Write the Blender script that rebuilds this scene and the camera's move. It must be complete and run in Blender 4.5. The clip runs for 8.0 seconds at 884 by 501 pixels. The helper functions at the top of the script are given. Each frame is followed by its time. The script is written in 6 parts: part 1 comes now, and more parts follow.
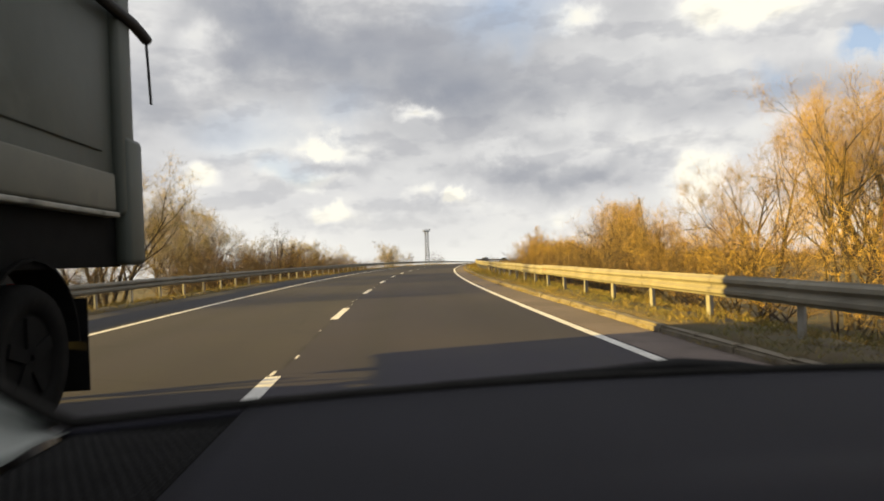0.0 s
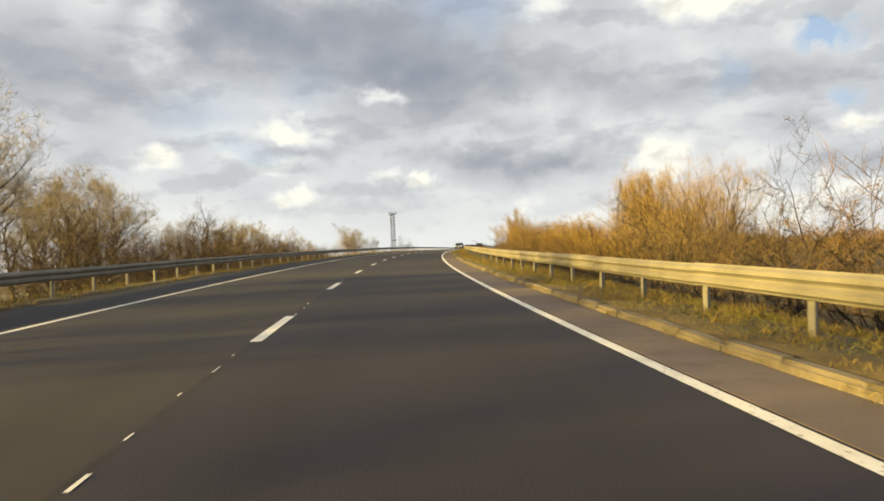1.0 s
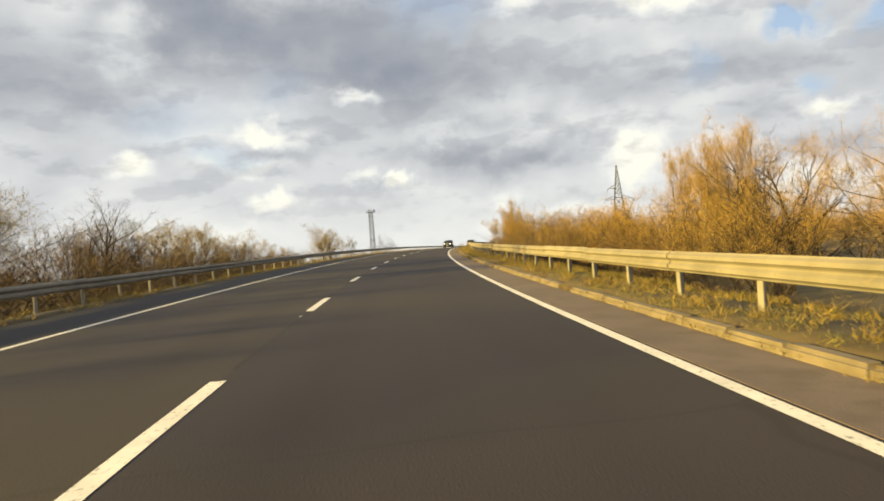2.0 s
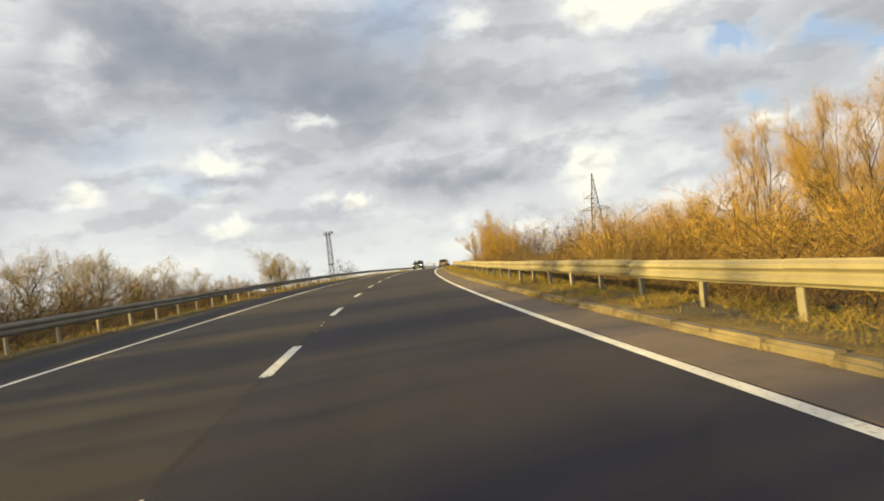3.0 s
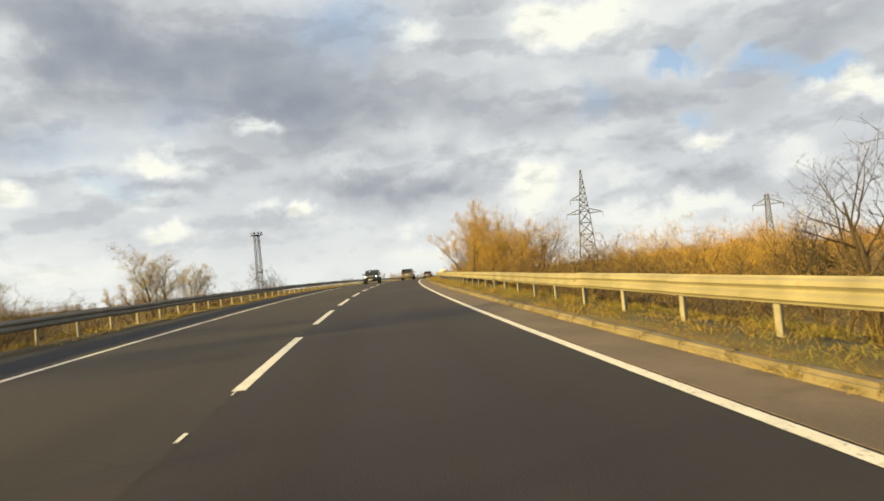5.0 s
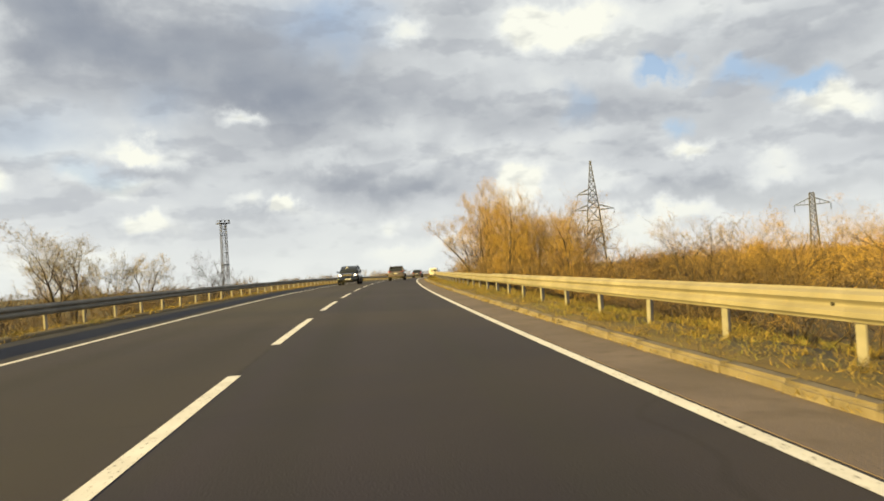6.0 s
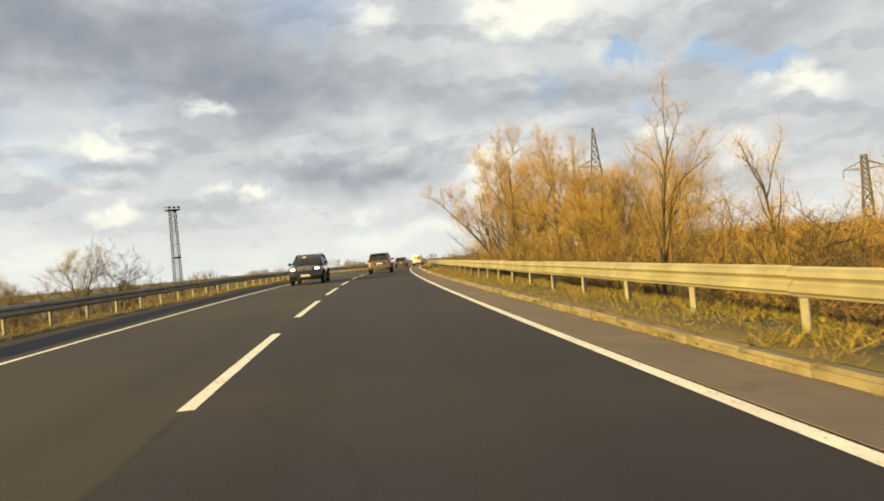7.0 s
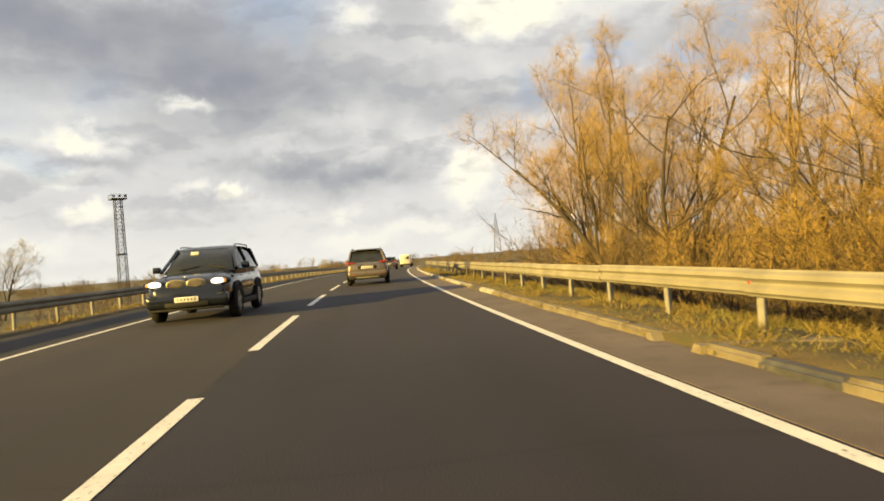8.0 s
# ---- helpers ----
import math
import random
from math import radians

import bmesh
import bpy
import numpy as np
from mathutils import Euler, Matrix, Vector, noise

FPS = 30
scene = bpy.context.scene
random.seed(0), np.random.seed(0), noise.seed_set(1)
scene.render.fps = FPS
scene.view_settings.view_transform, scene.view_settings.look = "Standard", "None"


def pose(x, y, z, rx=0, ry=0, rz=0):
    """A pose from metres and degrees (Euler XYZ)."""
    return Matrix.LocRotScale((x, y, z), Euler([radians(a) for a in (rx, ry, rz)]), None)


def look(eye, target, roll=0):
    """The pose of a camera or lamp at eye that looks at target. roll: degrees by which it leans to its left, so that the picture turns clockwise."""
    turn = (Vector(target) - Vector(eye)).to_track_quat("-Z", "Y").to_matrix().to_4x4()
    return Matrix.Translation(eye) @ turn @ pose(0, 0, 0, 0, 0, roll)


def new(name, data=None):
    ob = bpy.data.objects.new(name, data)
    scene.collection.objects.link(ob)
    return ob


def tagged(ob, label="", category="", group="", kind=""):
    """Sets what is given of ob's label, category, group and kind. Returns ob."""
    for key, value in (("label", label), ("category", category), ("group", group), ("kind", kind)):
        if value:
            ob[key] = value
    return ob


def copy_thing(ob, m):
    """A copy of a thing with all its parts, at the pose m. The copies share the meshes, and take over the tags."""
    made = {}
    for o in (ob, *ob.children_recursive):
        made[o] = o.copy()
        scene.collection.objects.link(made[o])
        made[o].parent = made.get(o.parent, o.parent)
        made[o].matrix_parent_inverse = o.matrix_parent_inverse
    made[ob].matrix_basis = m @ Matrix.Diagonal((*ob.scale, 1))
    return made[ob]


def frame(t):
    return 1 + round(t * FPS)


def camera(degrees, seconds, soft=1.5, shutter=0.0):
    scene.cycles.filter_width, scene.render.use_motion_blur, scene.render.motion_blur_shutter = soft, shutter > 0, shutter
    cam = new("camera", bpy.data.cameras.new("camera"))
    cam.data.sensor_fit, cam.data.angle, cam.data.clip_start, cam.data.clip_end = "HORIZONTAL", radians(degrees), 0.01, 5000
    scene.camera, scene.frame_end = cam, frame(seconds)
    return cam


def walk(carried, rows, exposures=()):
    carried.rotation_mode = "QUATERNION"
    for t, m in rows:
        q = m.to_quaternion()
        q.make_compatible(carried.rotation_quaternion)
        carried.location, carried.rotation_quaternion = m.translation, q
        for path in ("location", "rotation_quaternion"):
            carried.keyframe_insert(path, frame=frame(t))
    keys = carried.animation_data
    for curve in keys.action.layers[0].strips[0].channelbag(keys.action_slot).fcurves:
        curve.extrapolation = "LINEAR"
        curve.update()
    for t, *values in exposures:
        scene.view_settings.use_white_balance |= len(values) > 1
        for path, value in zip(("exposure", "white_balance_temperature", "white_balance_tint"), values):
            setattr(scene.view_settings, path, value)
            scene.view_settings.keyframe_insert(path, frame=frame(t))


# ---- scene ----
# ---- road line: where it runs, bends, climbs ----
KNOT_S = np.array([-20.0, 40.0, 100.0, 160.0, 220.0, 300.0, 420.0])
BEND = np.array([0.001273, 0.001953, 0.001361, 0.001129, 0.001202, 0.001231, 0.001328])
CREST = np.array([-0.981, -0.816, -0.903, -1.733, -1.370, -0.916, -0.957]) * 1e-4
FALL = -0.0052          # crossfall, metres a metre towards the right
S_AX = np.arange(-120.0, 900.0, 1.0)


def _from_zero(q):
    return q - np.interp(0.0, S_AX, q)


_bend = np.interp(S_AX, KNOT_S, BEND)
_bend[S_AX < -20] = 0.0
HEAD = _from_zero(-np.cumsum(_bend))
_crest = np.interp(S_AX, KNOT_S, CREST)
_crest[S_AX > 420] = 0.00008
_crest[S_AX > 640] = 0.0
_crest[S_AX < -20] = 0.0
SLOPE = _from_zero(np.cumsum(_crest)) + 0.025
AX_X, AX_Y, AX_Z = (_from_zero(np.cumsum(q)) for q in (-np.sin(HEAD), np.cos(HEAD), SLOPE))


def road_pt(s, u, up=0.0):
    """World place s metres along the centre line, u metres to its right, up metres over the road."""
    a = np.interp(s, S_AX, HEAD)
    return Vector((np.interp(s, S_AX, AX_X) + u * np.cos(a), np.interp(s, S_AX, AX_Y) + u * np.sin(a),
                   np.interp(s, S_AX, AX_Z) + FALL * u + up))


def road_pose(s, u, up=0.0, turn=0.0):
    """Pose on the road with y along it."""
    a = np.degrees(np.interp(s, S_AX, HEAD))
    climb = np.degrees(np.arctan(np.interp(s, S_AX, SLOPE)))
    p = road_pt(s, u, up)
    return pose(p.x, p.y, p.z, climb, 0, a) @ pose(0, 0, 0, 0, 0, turn)


# ---- camera ----
def seen_from(x, y, z, yaw, pitch, lean):
    a, b = radians(yaw), radians(pitch)
    eye = Vector((x, y, z))
    return look(eye, eye + Vector((-math.sin(a) * math.cos(b), math.cos(a) * math.cos(b), math.sin(b))), -lean)


cam = camera(66.36, 8.0, soft=1.8, shutter=0.04)
PATH = [
    (0.0, 1.224, 0.000, 1.140, -4.54, 1.78, 2.46),
    (0.5, 1.514, 11.324, 1.416, -6.42, -0.83, 1.95),
    (1.0, 2.014, 22.636, 1.681, -7.46, 0.40, 2.30),
    (1.2, 2.222, 27.158, 1.784, -7.44, -0.11, 2.84),
    (1.75, 2.991, 39.581, 2.059, -8.64, 0.11, 3.91),
    (2.3, 3.959, 51.989, 2.321, -9.84, 0.33, 4.97),
    (2.5, 4.354, 56.499, 2.414, -10.93, 3.44, 5.53),
    (3.0, 5.496, 67.762, 2.637, -12.59, 1.55, 6.64),
    (3.5, 6.970, 78.989, 2.848, -13.81, 1.32, 7.02),
    (4.0, 8.643, 90.190, 3.049, -15.23, 2.06, 7.14),
    (4.2, 9.376, 94.722, 3.127, -16.36, 2.02, 7.79),
    (4.8, 11.746, 108.289, 3.349, -17.09, 2.00, 6.08),
    (5.5, 14.883, 124.048, 3.582, -17.95, 1.98, 4.09),
    (6.0, 17.375, 135.436, 3.731, -18.86, 1.77, 3.66),
    (6.5, 19.933, 146.810, 3.861, -20.22, 0.54, 3.66),
    (7.0, 22.646, 158.148, 3.969, -21.00, 0.49, 5.12),
    (7.5, 25.526, 169.446, 4.054, -21.41, 0.01, 5.77),
    (8.0, 28.558, 180.705, 4.116, -22.79, 0.38, 4.47),
]
walk(cam, [(t, seen_from(*row)) for t, *row in PATH], exposures=[(0.0, 1.80, 6200, 8), (0.6, 1.77, 6000, 6), (2.5, 1.75, 6050, 6), (4.0, 1.73, 5950, 5), (6.0, 1.70, 5950, 5), (7.0, 1.72, 6050, 5), (8.0, 1.74, 6300, 7)])

# ---- light ----
SUN_UP, SUN_BEARING = radians(13), radians(255)
SUN_AWAY = Vector((-math.sin(SUN_BEARING) * math.cos(SUN_UP), -math.cos(SUN_BEARING) * math.cos(SUN_UP), -math.sin(SUN_UP)))    # the way the sunlight goes
sun_data = bpy.data.lights.new("sun", "SUN")
sun_data.energy, sun_data.angle, sun_data.color = 5.0, radians(0.6), (1.0, 0.655, 0.15)
sun = new("sun", sun_data)
sun.matrix_world = look(-SUN_AWAY * 200, (0, 0, 0))

world = bpy.data.worlds.new("world")
scene.world = world
world.use_nodes = True
wn, wl = world.node_tree.nodes, world.node_tree.links
wn.clear()


def wnode(kind, operation="", sky_type="", sun_disc=None, interpolation_type=""):
    n = wn.new(kind)
    if operation:
        n.operation = operation
    if sky_type:
        n.sky_type = sky_type
    if sun_disc is not None:
        n.sun_disc = sun_disc
    if interpolation_type:
        n.interpolation_type = interpolation_type
    return n


def ramp_set(node, stops, mode="LINEAR"):
    cr = node.color_ramp
    cr.interpolation = mode
    while len(cr.elements) < len(stops):
        cr.elements.new(0.5)
    for e, (pos, col) in zip(cr.elements, stops):
        e.position, e.color = pos, (*col, 1)


def wmath(op, a, b=None):
    n = wnode("ShaderNodeMath", operation=op)
    for i, v in enumerate((a, b)):
        if v is None:
            continue
        if isinstance(v, (int, float)):
            n.inputs[i].default_value = v
        else:
            wl.new(v, n.inputs[i])
    return n.outputs[0]


coord = wnode("ShaderNodeTexCoord")
split = wnode("ShaderNodeSeparateXYZ")
wl.new(coord.outputs["Generated"], split.inputs[0])


def wvec(op, a, b):
    n = wnode("ShaderNodeVectorMath", operation=op)
    wl.new(a, n.inputs[0])
    if op == "SCALE":
        n.inputs[3].default_value = b
    elif isinstance(b, tuple):
        n.inputs[1].default_value = b
    else:
        wl.new(b, n.inputs[1])
    return n.outputs["Value"] if op == "LENGTH" else n.outputs[0]


def wnoise(vec, scale, detail, rough, colour=False):
    n = wnode("ShaderNodeTexNoise")
    n.inputs["Scale"].default_value, n.inputs["Detail"].default_value, n.inputs["Roughness"].default_value = scale, detail, rough
    wl.new(vec, n.inputs["Vector"])
    return n.outputs["Color" if colour else "Fac"]


def wrange(v, a, b, c=0.0, d=1.0, smooth=False):
    n = wnode("ShaderNodeMapRange", interpolation_type="SMOOTHSTEP" if smooth else "LINEAR")
    for i, q in enumerate((a, b, c, d)):
        n.inputs[i + 1].default_value = q
    wl.new(v, n.inputs[0])
    return n.outputs[0]


def wmix(fac, a, b):
    n = wnode("ShaderNodeMixRGB")
    for i, q in enumerate((fac, a, b)):
        if isinstance(q, tuple):
            n.inputs[i].default_value = (*q, 1)
        elif isinstance(q, float):
            n.inputs[i].default_value = q
        else:
            wl.new(q, n.inputs[i])
    return n.outputs[0]


# bearing and height in degrees, frayed at two scales
raw = coord.outputs["Generated"]
fray = wvec("SCALE", wvec("SUBTRACT", wnoise(raw, 8.0, 2.0, 0.5, True), (0.5, 0.5, 0.5)), 0.10)
fray_fine = wvec("SCALE", wvec("SUBTRACT", wnoise(raw, 26.0, 4.0, 0.6, True), (0.5, 0.5, 0.5)), 0.05)
bent = wvec("ADD", wvec("ADD", raw, fray), fray_fine)
bent_split = wnode("ShaderNodeSeparateXYZ")
wl.new(bent, bent_split.inputs[0])
bearing = wmath("MULTIPLY", wmath("ARCTAN2", bent_split.outputs[0], bent_split.outputs[1]), 57.3)
above = wmath("MULTIPLY", wmath("ARCSINE", bent_split.outputs[2]), 57.3)
spot = wnode("ShaderNodeCombineXYZ")
wl.new(bearing, spot.inputs[0])
wl.new(above, spot.inputs[1])

# banks of cloud: bearing, height, half width and half height in degrees, and how much thicker, thinner or bluer it is there
MASSES = (
    (2.0, 18.0, 10.7, 4.3, 0.27),
    (-10.6, 20.1, 5.6, 3.1, 0.16),
    (9.6, 14.9, 7.1, 2.2, 0.12),
    (14.3, 7.8, 9.1, 1.3, 0.17),
    (23.8, 12.4, 6.6, 2.5, 0.12),
    (34.5, 13.0, 5.7, 2.4, 0.13),
    (34.2, 9.1, 3.5, 1.3, 0.10),
    (42.1, 16.8, 5.2, 1.8, 0.13),
    (48.8, 14.4, 3.9, 1.7, 0.13),
    (42.7, 4.8, 10.2, 0.9, 0.13),
    (-3.3, 9.7, 4.6, 1.1, 0.09),
    (7.6, 6.1, 7.9, 0.7, 0.07),
    (-12.9, 8.9, 4.3, 1.2, 0.07),
    (21.5, 19.5, 4.3, 2.2, 0.10),
    (-9.1, 19.2, 5.9, 2.5, 0.12),
    (-15.9, 12.9, 3.8, 2.6, 0.03),
    (10.4, 8.4, 9.5, 1.2, 0.04),
    (44.9, 11.6, 10.2, 2.5, 0.06),
    (19.8, 3.5, 8.6, 1.0, 0.06),
)
MASSES += (
    (-12.5, 14.5, 6.5, 3.0, 0.12),
    (-22.0, 16.5, 8.5, 5.0, 0.15),
    (-21.0, 9.0, 7.0, 2.5, 0.06),
    (12.0, 11.5, 9.0, 2.2, 0.07),
)
HEADS = (
    (30.1, 19.7, 4.4, 1.8, -0.42),
    (16.9, 19.3, 1.6, 1.3, -0.25),
    (26.0, 6.7, 2.7, 1.5, -0.38),
    (49.7, 9.9, 3.5, 1.2, -0.34),
    (40.2, 8.3, 2.2, 0.6, -0.30),
    (-5.1, 11.3, 1.5, 0.9, -0.16),
    (-6.2, 8.5, 2.8, 0.7, -0.22),
    (2.7, 13.4, 1.2, 0.7, -0.18),
    (5.3, 5.6, 1.4, 0.6, -0.24),
    (2.2, 6.8, 1.3, 0.4, -0.16),
    (14.3, 5.0, 1.0, 0.6, -0.16),
    (-5.1, 4.9, 1.5, 0.5, -0.20),
    (36.4, 3.2, 6.0, 0.6, -0.34),
    (15.3, 1.5, 4.3, 0.6, -0.26),
    (-11.1, 2.6, 5.5, 0.5, -0.16),
)
HEADS_B = (
    (45.2, 6.7, 1.5, 0.6, -0.15),
    (0.1, 16.7, 1.5, 1.5, -0.10),
    (15.6, 12.1, 2.9, 1.1, -0.10),
    (-13.8, 17.9, 2.0, 1.7, -0.18),
    (-15.8, 7.9, 1.9, 0.6, -0.26),
    (-3.8, 11.0, 2.8, 0.9, -0.13),
    (5.5, 5.9, 1.4, 0.9, -0.24),
    (-4.5, 5.0, 2.3, 0.8, -0.20),
    (-5.4, 11.3, 1.0, 0.5, -0.12),
    (22.3, 2.8, 5.7, 0.9, -0.25),
    (32.2, 6.2, 2.2, 0.8, -0.10),
    (28.2, 14.4, 1.9, 2.7, -0.07),
    (9.7, 9.8, 3.3, 1.0, -0.08),
    (2.5, 13.5, 0.8, 0.4, -0.16),
    (6.2, 5.1, 1.8, 0.7, -0.12),
)
GAPS = (
    (38.7, 15.4, 0.6, 0.7, 0.90),
    (43.3, 13.9, 1.7, 1.0, 0.60),
    (39.5, 10.6, 1.0, 0.7, 0.50),
    (47.7, 11.6, 2.2, 0.5, 0.80),
    (45.6, 13.1, 1.3, 0.8, 0.50),
    (12.4, 20.9, 3.8, 3.0, 0.24),
    (8.7, 21.8, 5.7, 2.1, 0.18),
    (30.0, 12.9, 0.7, 1.8, 0.35),
    (-3.4, 14.1, 3.3, 1.7, 0.20),
    (-11.7, 11.7, 4.4, 2.4, 0.22),
    (-7.2, 8.8, 2.4, 0.4, 0.40),
    (37.4, 15.4, 1.4, 1.1, 0.70),
    (11.0, 20.1, 5.2, 2.6, 0.18),
)


def bank(at, up, rx, ry, amount):
    rx, ry = max(rx, 1.4), max(ry, 0.95)
    d = wvec("LENGTH", wvec("MULTIPLY", wvec("SUBTRACT", spot.outputs[0], (at, up, 0.0)), (1 / rx, 1 / ry, 0.0)), (0.0, 0.0, 0.0))
    return wrange(d, 1.5, 0.15, 0.0, amount * 1.25, True)


# thickness: lumps that flatten towards the horizon, then the banks
squashed = wvec("MULTIPLY", raw, (1.0, 1.0, 2.2))
lumps = wnoise(squashed, 4.6, 4.0, 0.46)
form = wnoise(wvec("ADD", squashed, (4.0, 1.0, 2.0)), 9.0, 4.0, 0.52)
form_over = wnoise(wvec("ADD", squashed, (4.0, 1.0, 2.035)), 9.0, 4.0, 0.52)
streaks = wnoise(wvec("MULTIPLY", raw, (1.0, 1.0, 2.1)), 15.0, 4.0, 0.5)
thick = wmath("ADD", wmath("MULTIPLY", wmath("SUBTRACT", lumps, 0.5), 0.62), wmath("MULTIPLY", wmath("SUBTRACT", streaks, 0.5), 0.17))
thick = wmath("ADD", thick, wrange(split.outputs[2], 0.02, 0.40, 0.32, 0.37))
for b in MASSES + HEADS + HEADS_B:
    thick = wmath("ADD", thick, bank(*b))
blue = wmath("MULTIPLY", split.outputs[2], 0.0)
for b in GAPS:
    blue = wmath("ADD", blue, bank(*b))

cloud = wnode("ShaderNodeValToRGB")
ramp_set(cloud, [(0.06, (1.15, 1.06, 0.88)), (0.22, (0.98, 0.925, 0.84)), (0.36, (0.79, 0.755, 0.72)), (0.48, (0.645, 0.62, 0.605)),
                 (0.62, (0.485, 0.475, 0.485)), (0.82, (0.355, 0.36, 0.395))])
wl.new(thick, cloud.inputs[0])
sky = wnode("ShaderNodeTexSky", sky_type="NISHITA", sun_disc=False)
sky.sun_elevation, sky.sun_rotation = SUN_UP, SUN_BEARING
clear = wvec("SCALE", sky.outputs[0], 0.15)
# thin veil over the clear gaps
clear = wmix(0.6, clear, (0.52, 0.63, 0.83))
shaded = wmix(wmath("MINIMUM", wmath("MAXIMUM", blue, 0.0), 0.85), cloud.outputs[0], clear)
# the underside of each bank of cloud is grey
relief = wmath("SUBTRACT", form, form_over)
shaded = wmix(wrange(relief, -0.01, -0.10, 0.0, 0.30), shaded, (0.36, 0.355, 0.385))

# the cream-coloured strip of clear air low over the land
shaded = wmix(wrange(split.outputs[2], 0.0, 0.11, 0.85, 0.0), shaded, (1.0, 0.945, 0.845))
back = wnode("ShaderNodeBackground")
back.inputs[1].default_value = 0.28
wl.new(shaded, back.inputs[0])
wout = wnode("ShaderNodeOutputWorld")
wl.new(back.outputs[0], wout.inputs[0])


# ---- materials ----
def material(name, colours, rough=0.8, metal=0.0, scale=4.0, bump=0.0, bump_scale=40.0, spread=0.0, stains=None, coat=0.0,
             coords="Object", emit=None, stretch=(1, 1, 1), gloss=0.5):
    """A surface that wanders between colours at two scales, with a fine relief; spread varies it from object to object."""
    m = bpy.data.materials.new(name)
    m.use_nodes = True
    n, l = m.node_tree.nodes, m.node_tree.links
    b = n["Principled BSDF"]
    b.inputs["Roughness"].default_value, b.inputs["Metallic"].default_value = rough, metal
    b.inputs["Coat Weight"].default_value, b.inputs["Specular IOR Level"].default_value = coat, gloss
    tc = n.new("ShaderNodeTexCoord")
    mp = n.new("ShaderNodeMapping")
    mp.inputs["Scale"].default_value = stretch
    l.new(tc.outputs[coords], mp.inputs[0])
    nz = n.new("ShaderNodeTexNoise")
    nz.inputs["Scale"].default_value, nz.inputs["Detail"].default_value = scale, 6
    l.new(mp.outputs[0], nz.inputs["Vector"])
    rp = n.new("ShaderNodeValToRGB")
    k = len(colours)
    ramp_set(rp, [(0.3 + 0.4 * i / max(k - 1, 1), c) for i, c in enumerate(colours)])
    l.new(nz.outputs["Fac"], rp.inputs[0])
    col = rp.outputs[0]
    if stains:
        s_col, s_scale, s_from, s_to = stains
        nz2 = n.new("ShaderNodeTexNoise")
        nz2.inputs["Scale"].default_value, nz2.inputs["Detail"].default_value = s_scale, 5
        l.new(mp.outputs[0], nz2.inputs["Vector"])
        mr = n.new("ShaderNodeMapRange")
        mr.inputs[1].default_value, mr.inputs[2].default_value = s_from, s_to
        l.new(nz2.outputs["Fac"], mr.inputs[0])
        mx = n.new("ShaderNodeMixRGB")
        mx.inputs[2].default_value = (*s_col, 1)
        l.new(mr.outputs[0], mx.inputs[0])
        l.new(col, mx.inputs[1])
        col = mx.outputs[0]
    if spread:
        oi = n.new("ShaderNodeObjectInfo")
        hs = n.new("ShaderNodeHueSaturation")
        mr = n.new("ShaderNodeMapRange")
        mr.inputs[3].default_value, mr.inputs[4].default_value = 1 - spread, 1 + spread
        l.new(oi.outputs["Random"], mr.inputs[0])
        l.new(mr.outputs[0], hs.inputs["Value"])
        l.new(col, hs.inputs["Color"])
        col = hs.outputs[0]
    l.new(col, b.inputs["Base Color"])
    if bump:
        nb = n.new("ShaderNodeTexNoise")
        nb.inputs["Scale"].default_value, nb.inputs["Detail"].default_value = bump_scale, 4
        l.new(mp.outputs[0], nb.inputs["Vector"])
        bp = n.new("ShaderNodeBump")
        bp.inputs["Strength"].default_value, bp.inputs["Distance"].default_value = bump, 0.01
        l.new(nb.outputs["Fac"], bp.inputs["Height"])
        l.new(bp.outputs[0], b.inputs["Normal"])
    if emit:
        b.inputs["Emission Color"].default_value, b.inputs["Emission Strength"].default_value = (*emit[0], 1), emit[1]
    return m


def twig_material(name, dark, light, spread=0.2):
    """Thin twigs: each spike and each tree has its own shade; light passes through a little."""
    m = bpy.data.materials.new(name)
    m.use_nodes = True
    n, l = m.node_tree.nodes, m.node_tree.links
    b = n["Principled BSDF"]
    b.inputs["Roughness"].default_value = 0.75
    g = n.new("ShaderNodeNewGeometry")
    oi = n.new("ShaderNodeObjectInfo")
    rp = n.new("ShaderNodeValToRGB")
    ramp_set(rp, [(0.0, dark), (1.0, light)])
    l.new(g.outputs["Random Per Island"], rp.inputs[0])
    hs = n.new("ShaderNodeHueSaturation")
    mr = n.new("ShaderNodeMapRange")
    mr.inputs[3].default_value, mr.inputs[4].default_value = 1 - spread, 1 + spread
    l.new(oi.outputs["Random"], mr.inputs[0])
    l.new(mr.outputs[0], hs.inputs["Value"])
    l.new(rp.outputs[0], hs.inputs["Color"])
    l.new(hs.outputs[0], b.inputs["Base Color"])
    return m


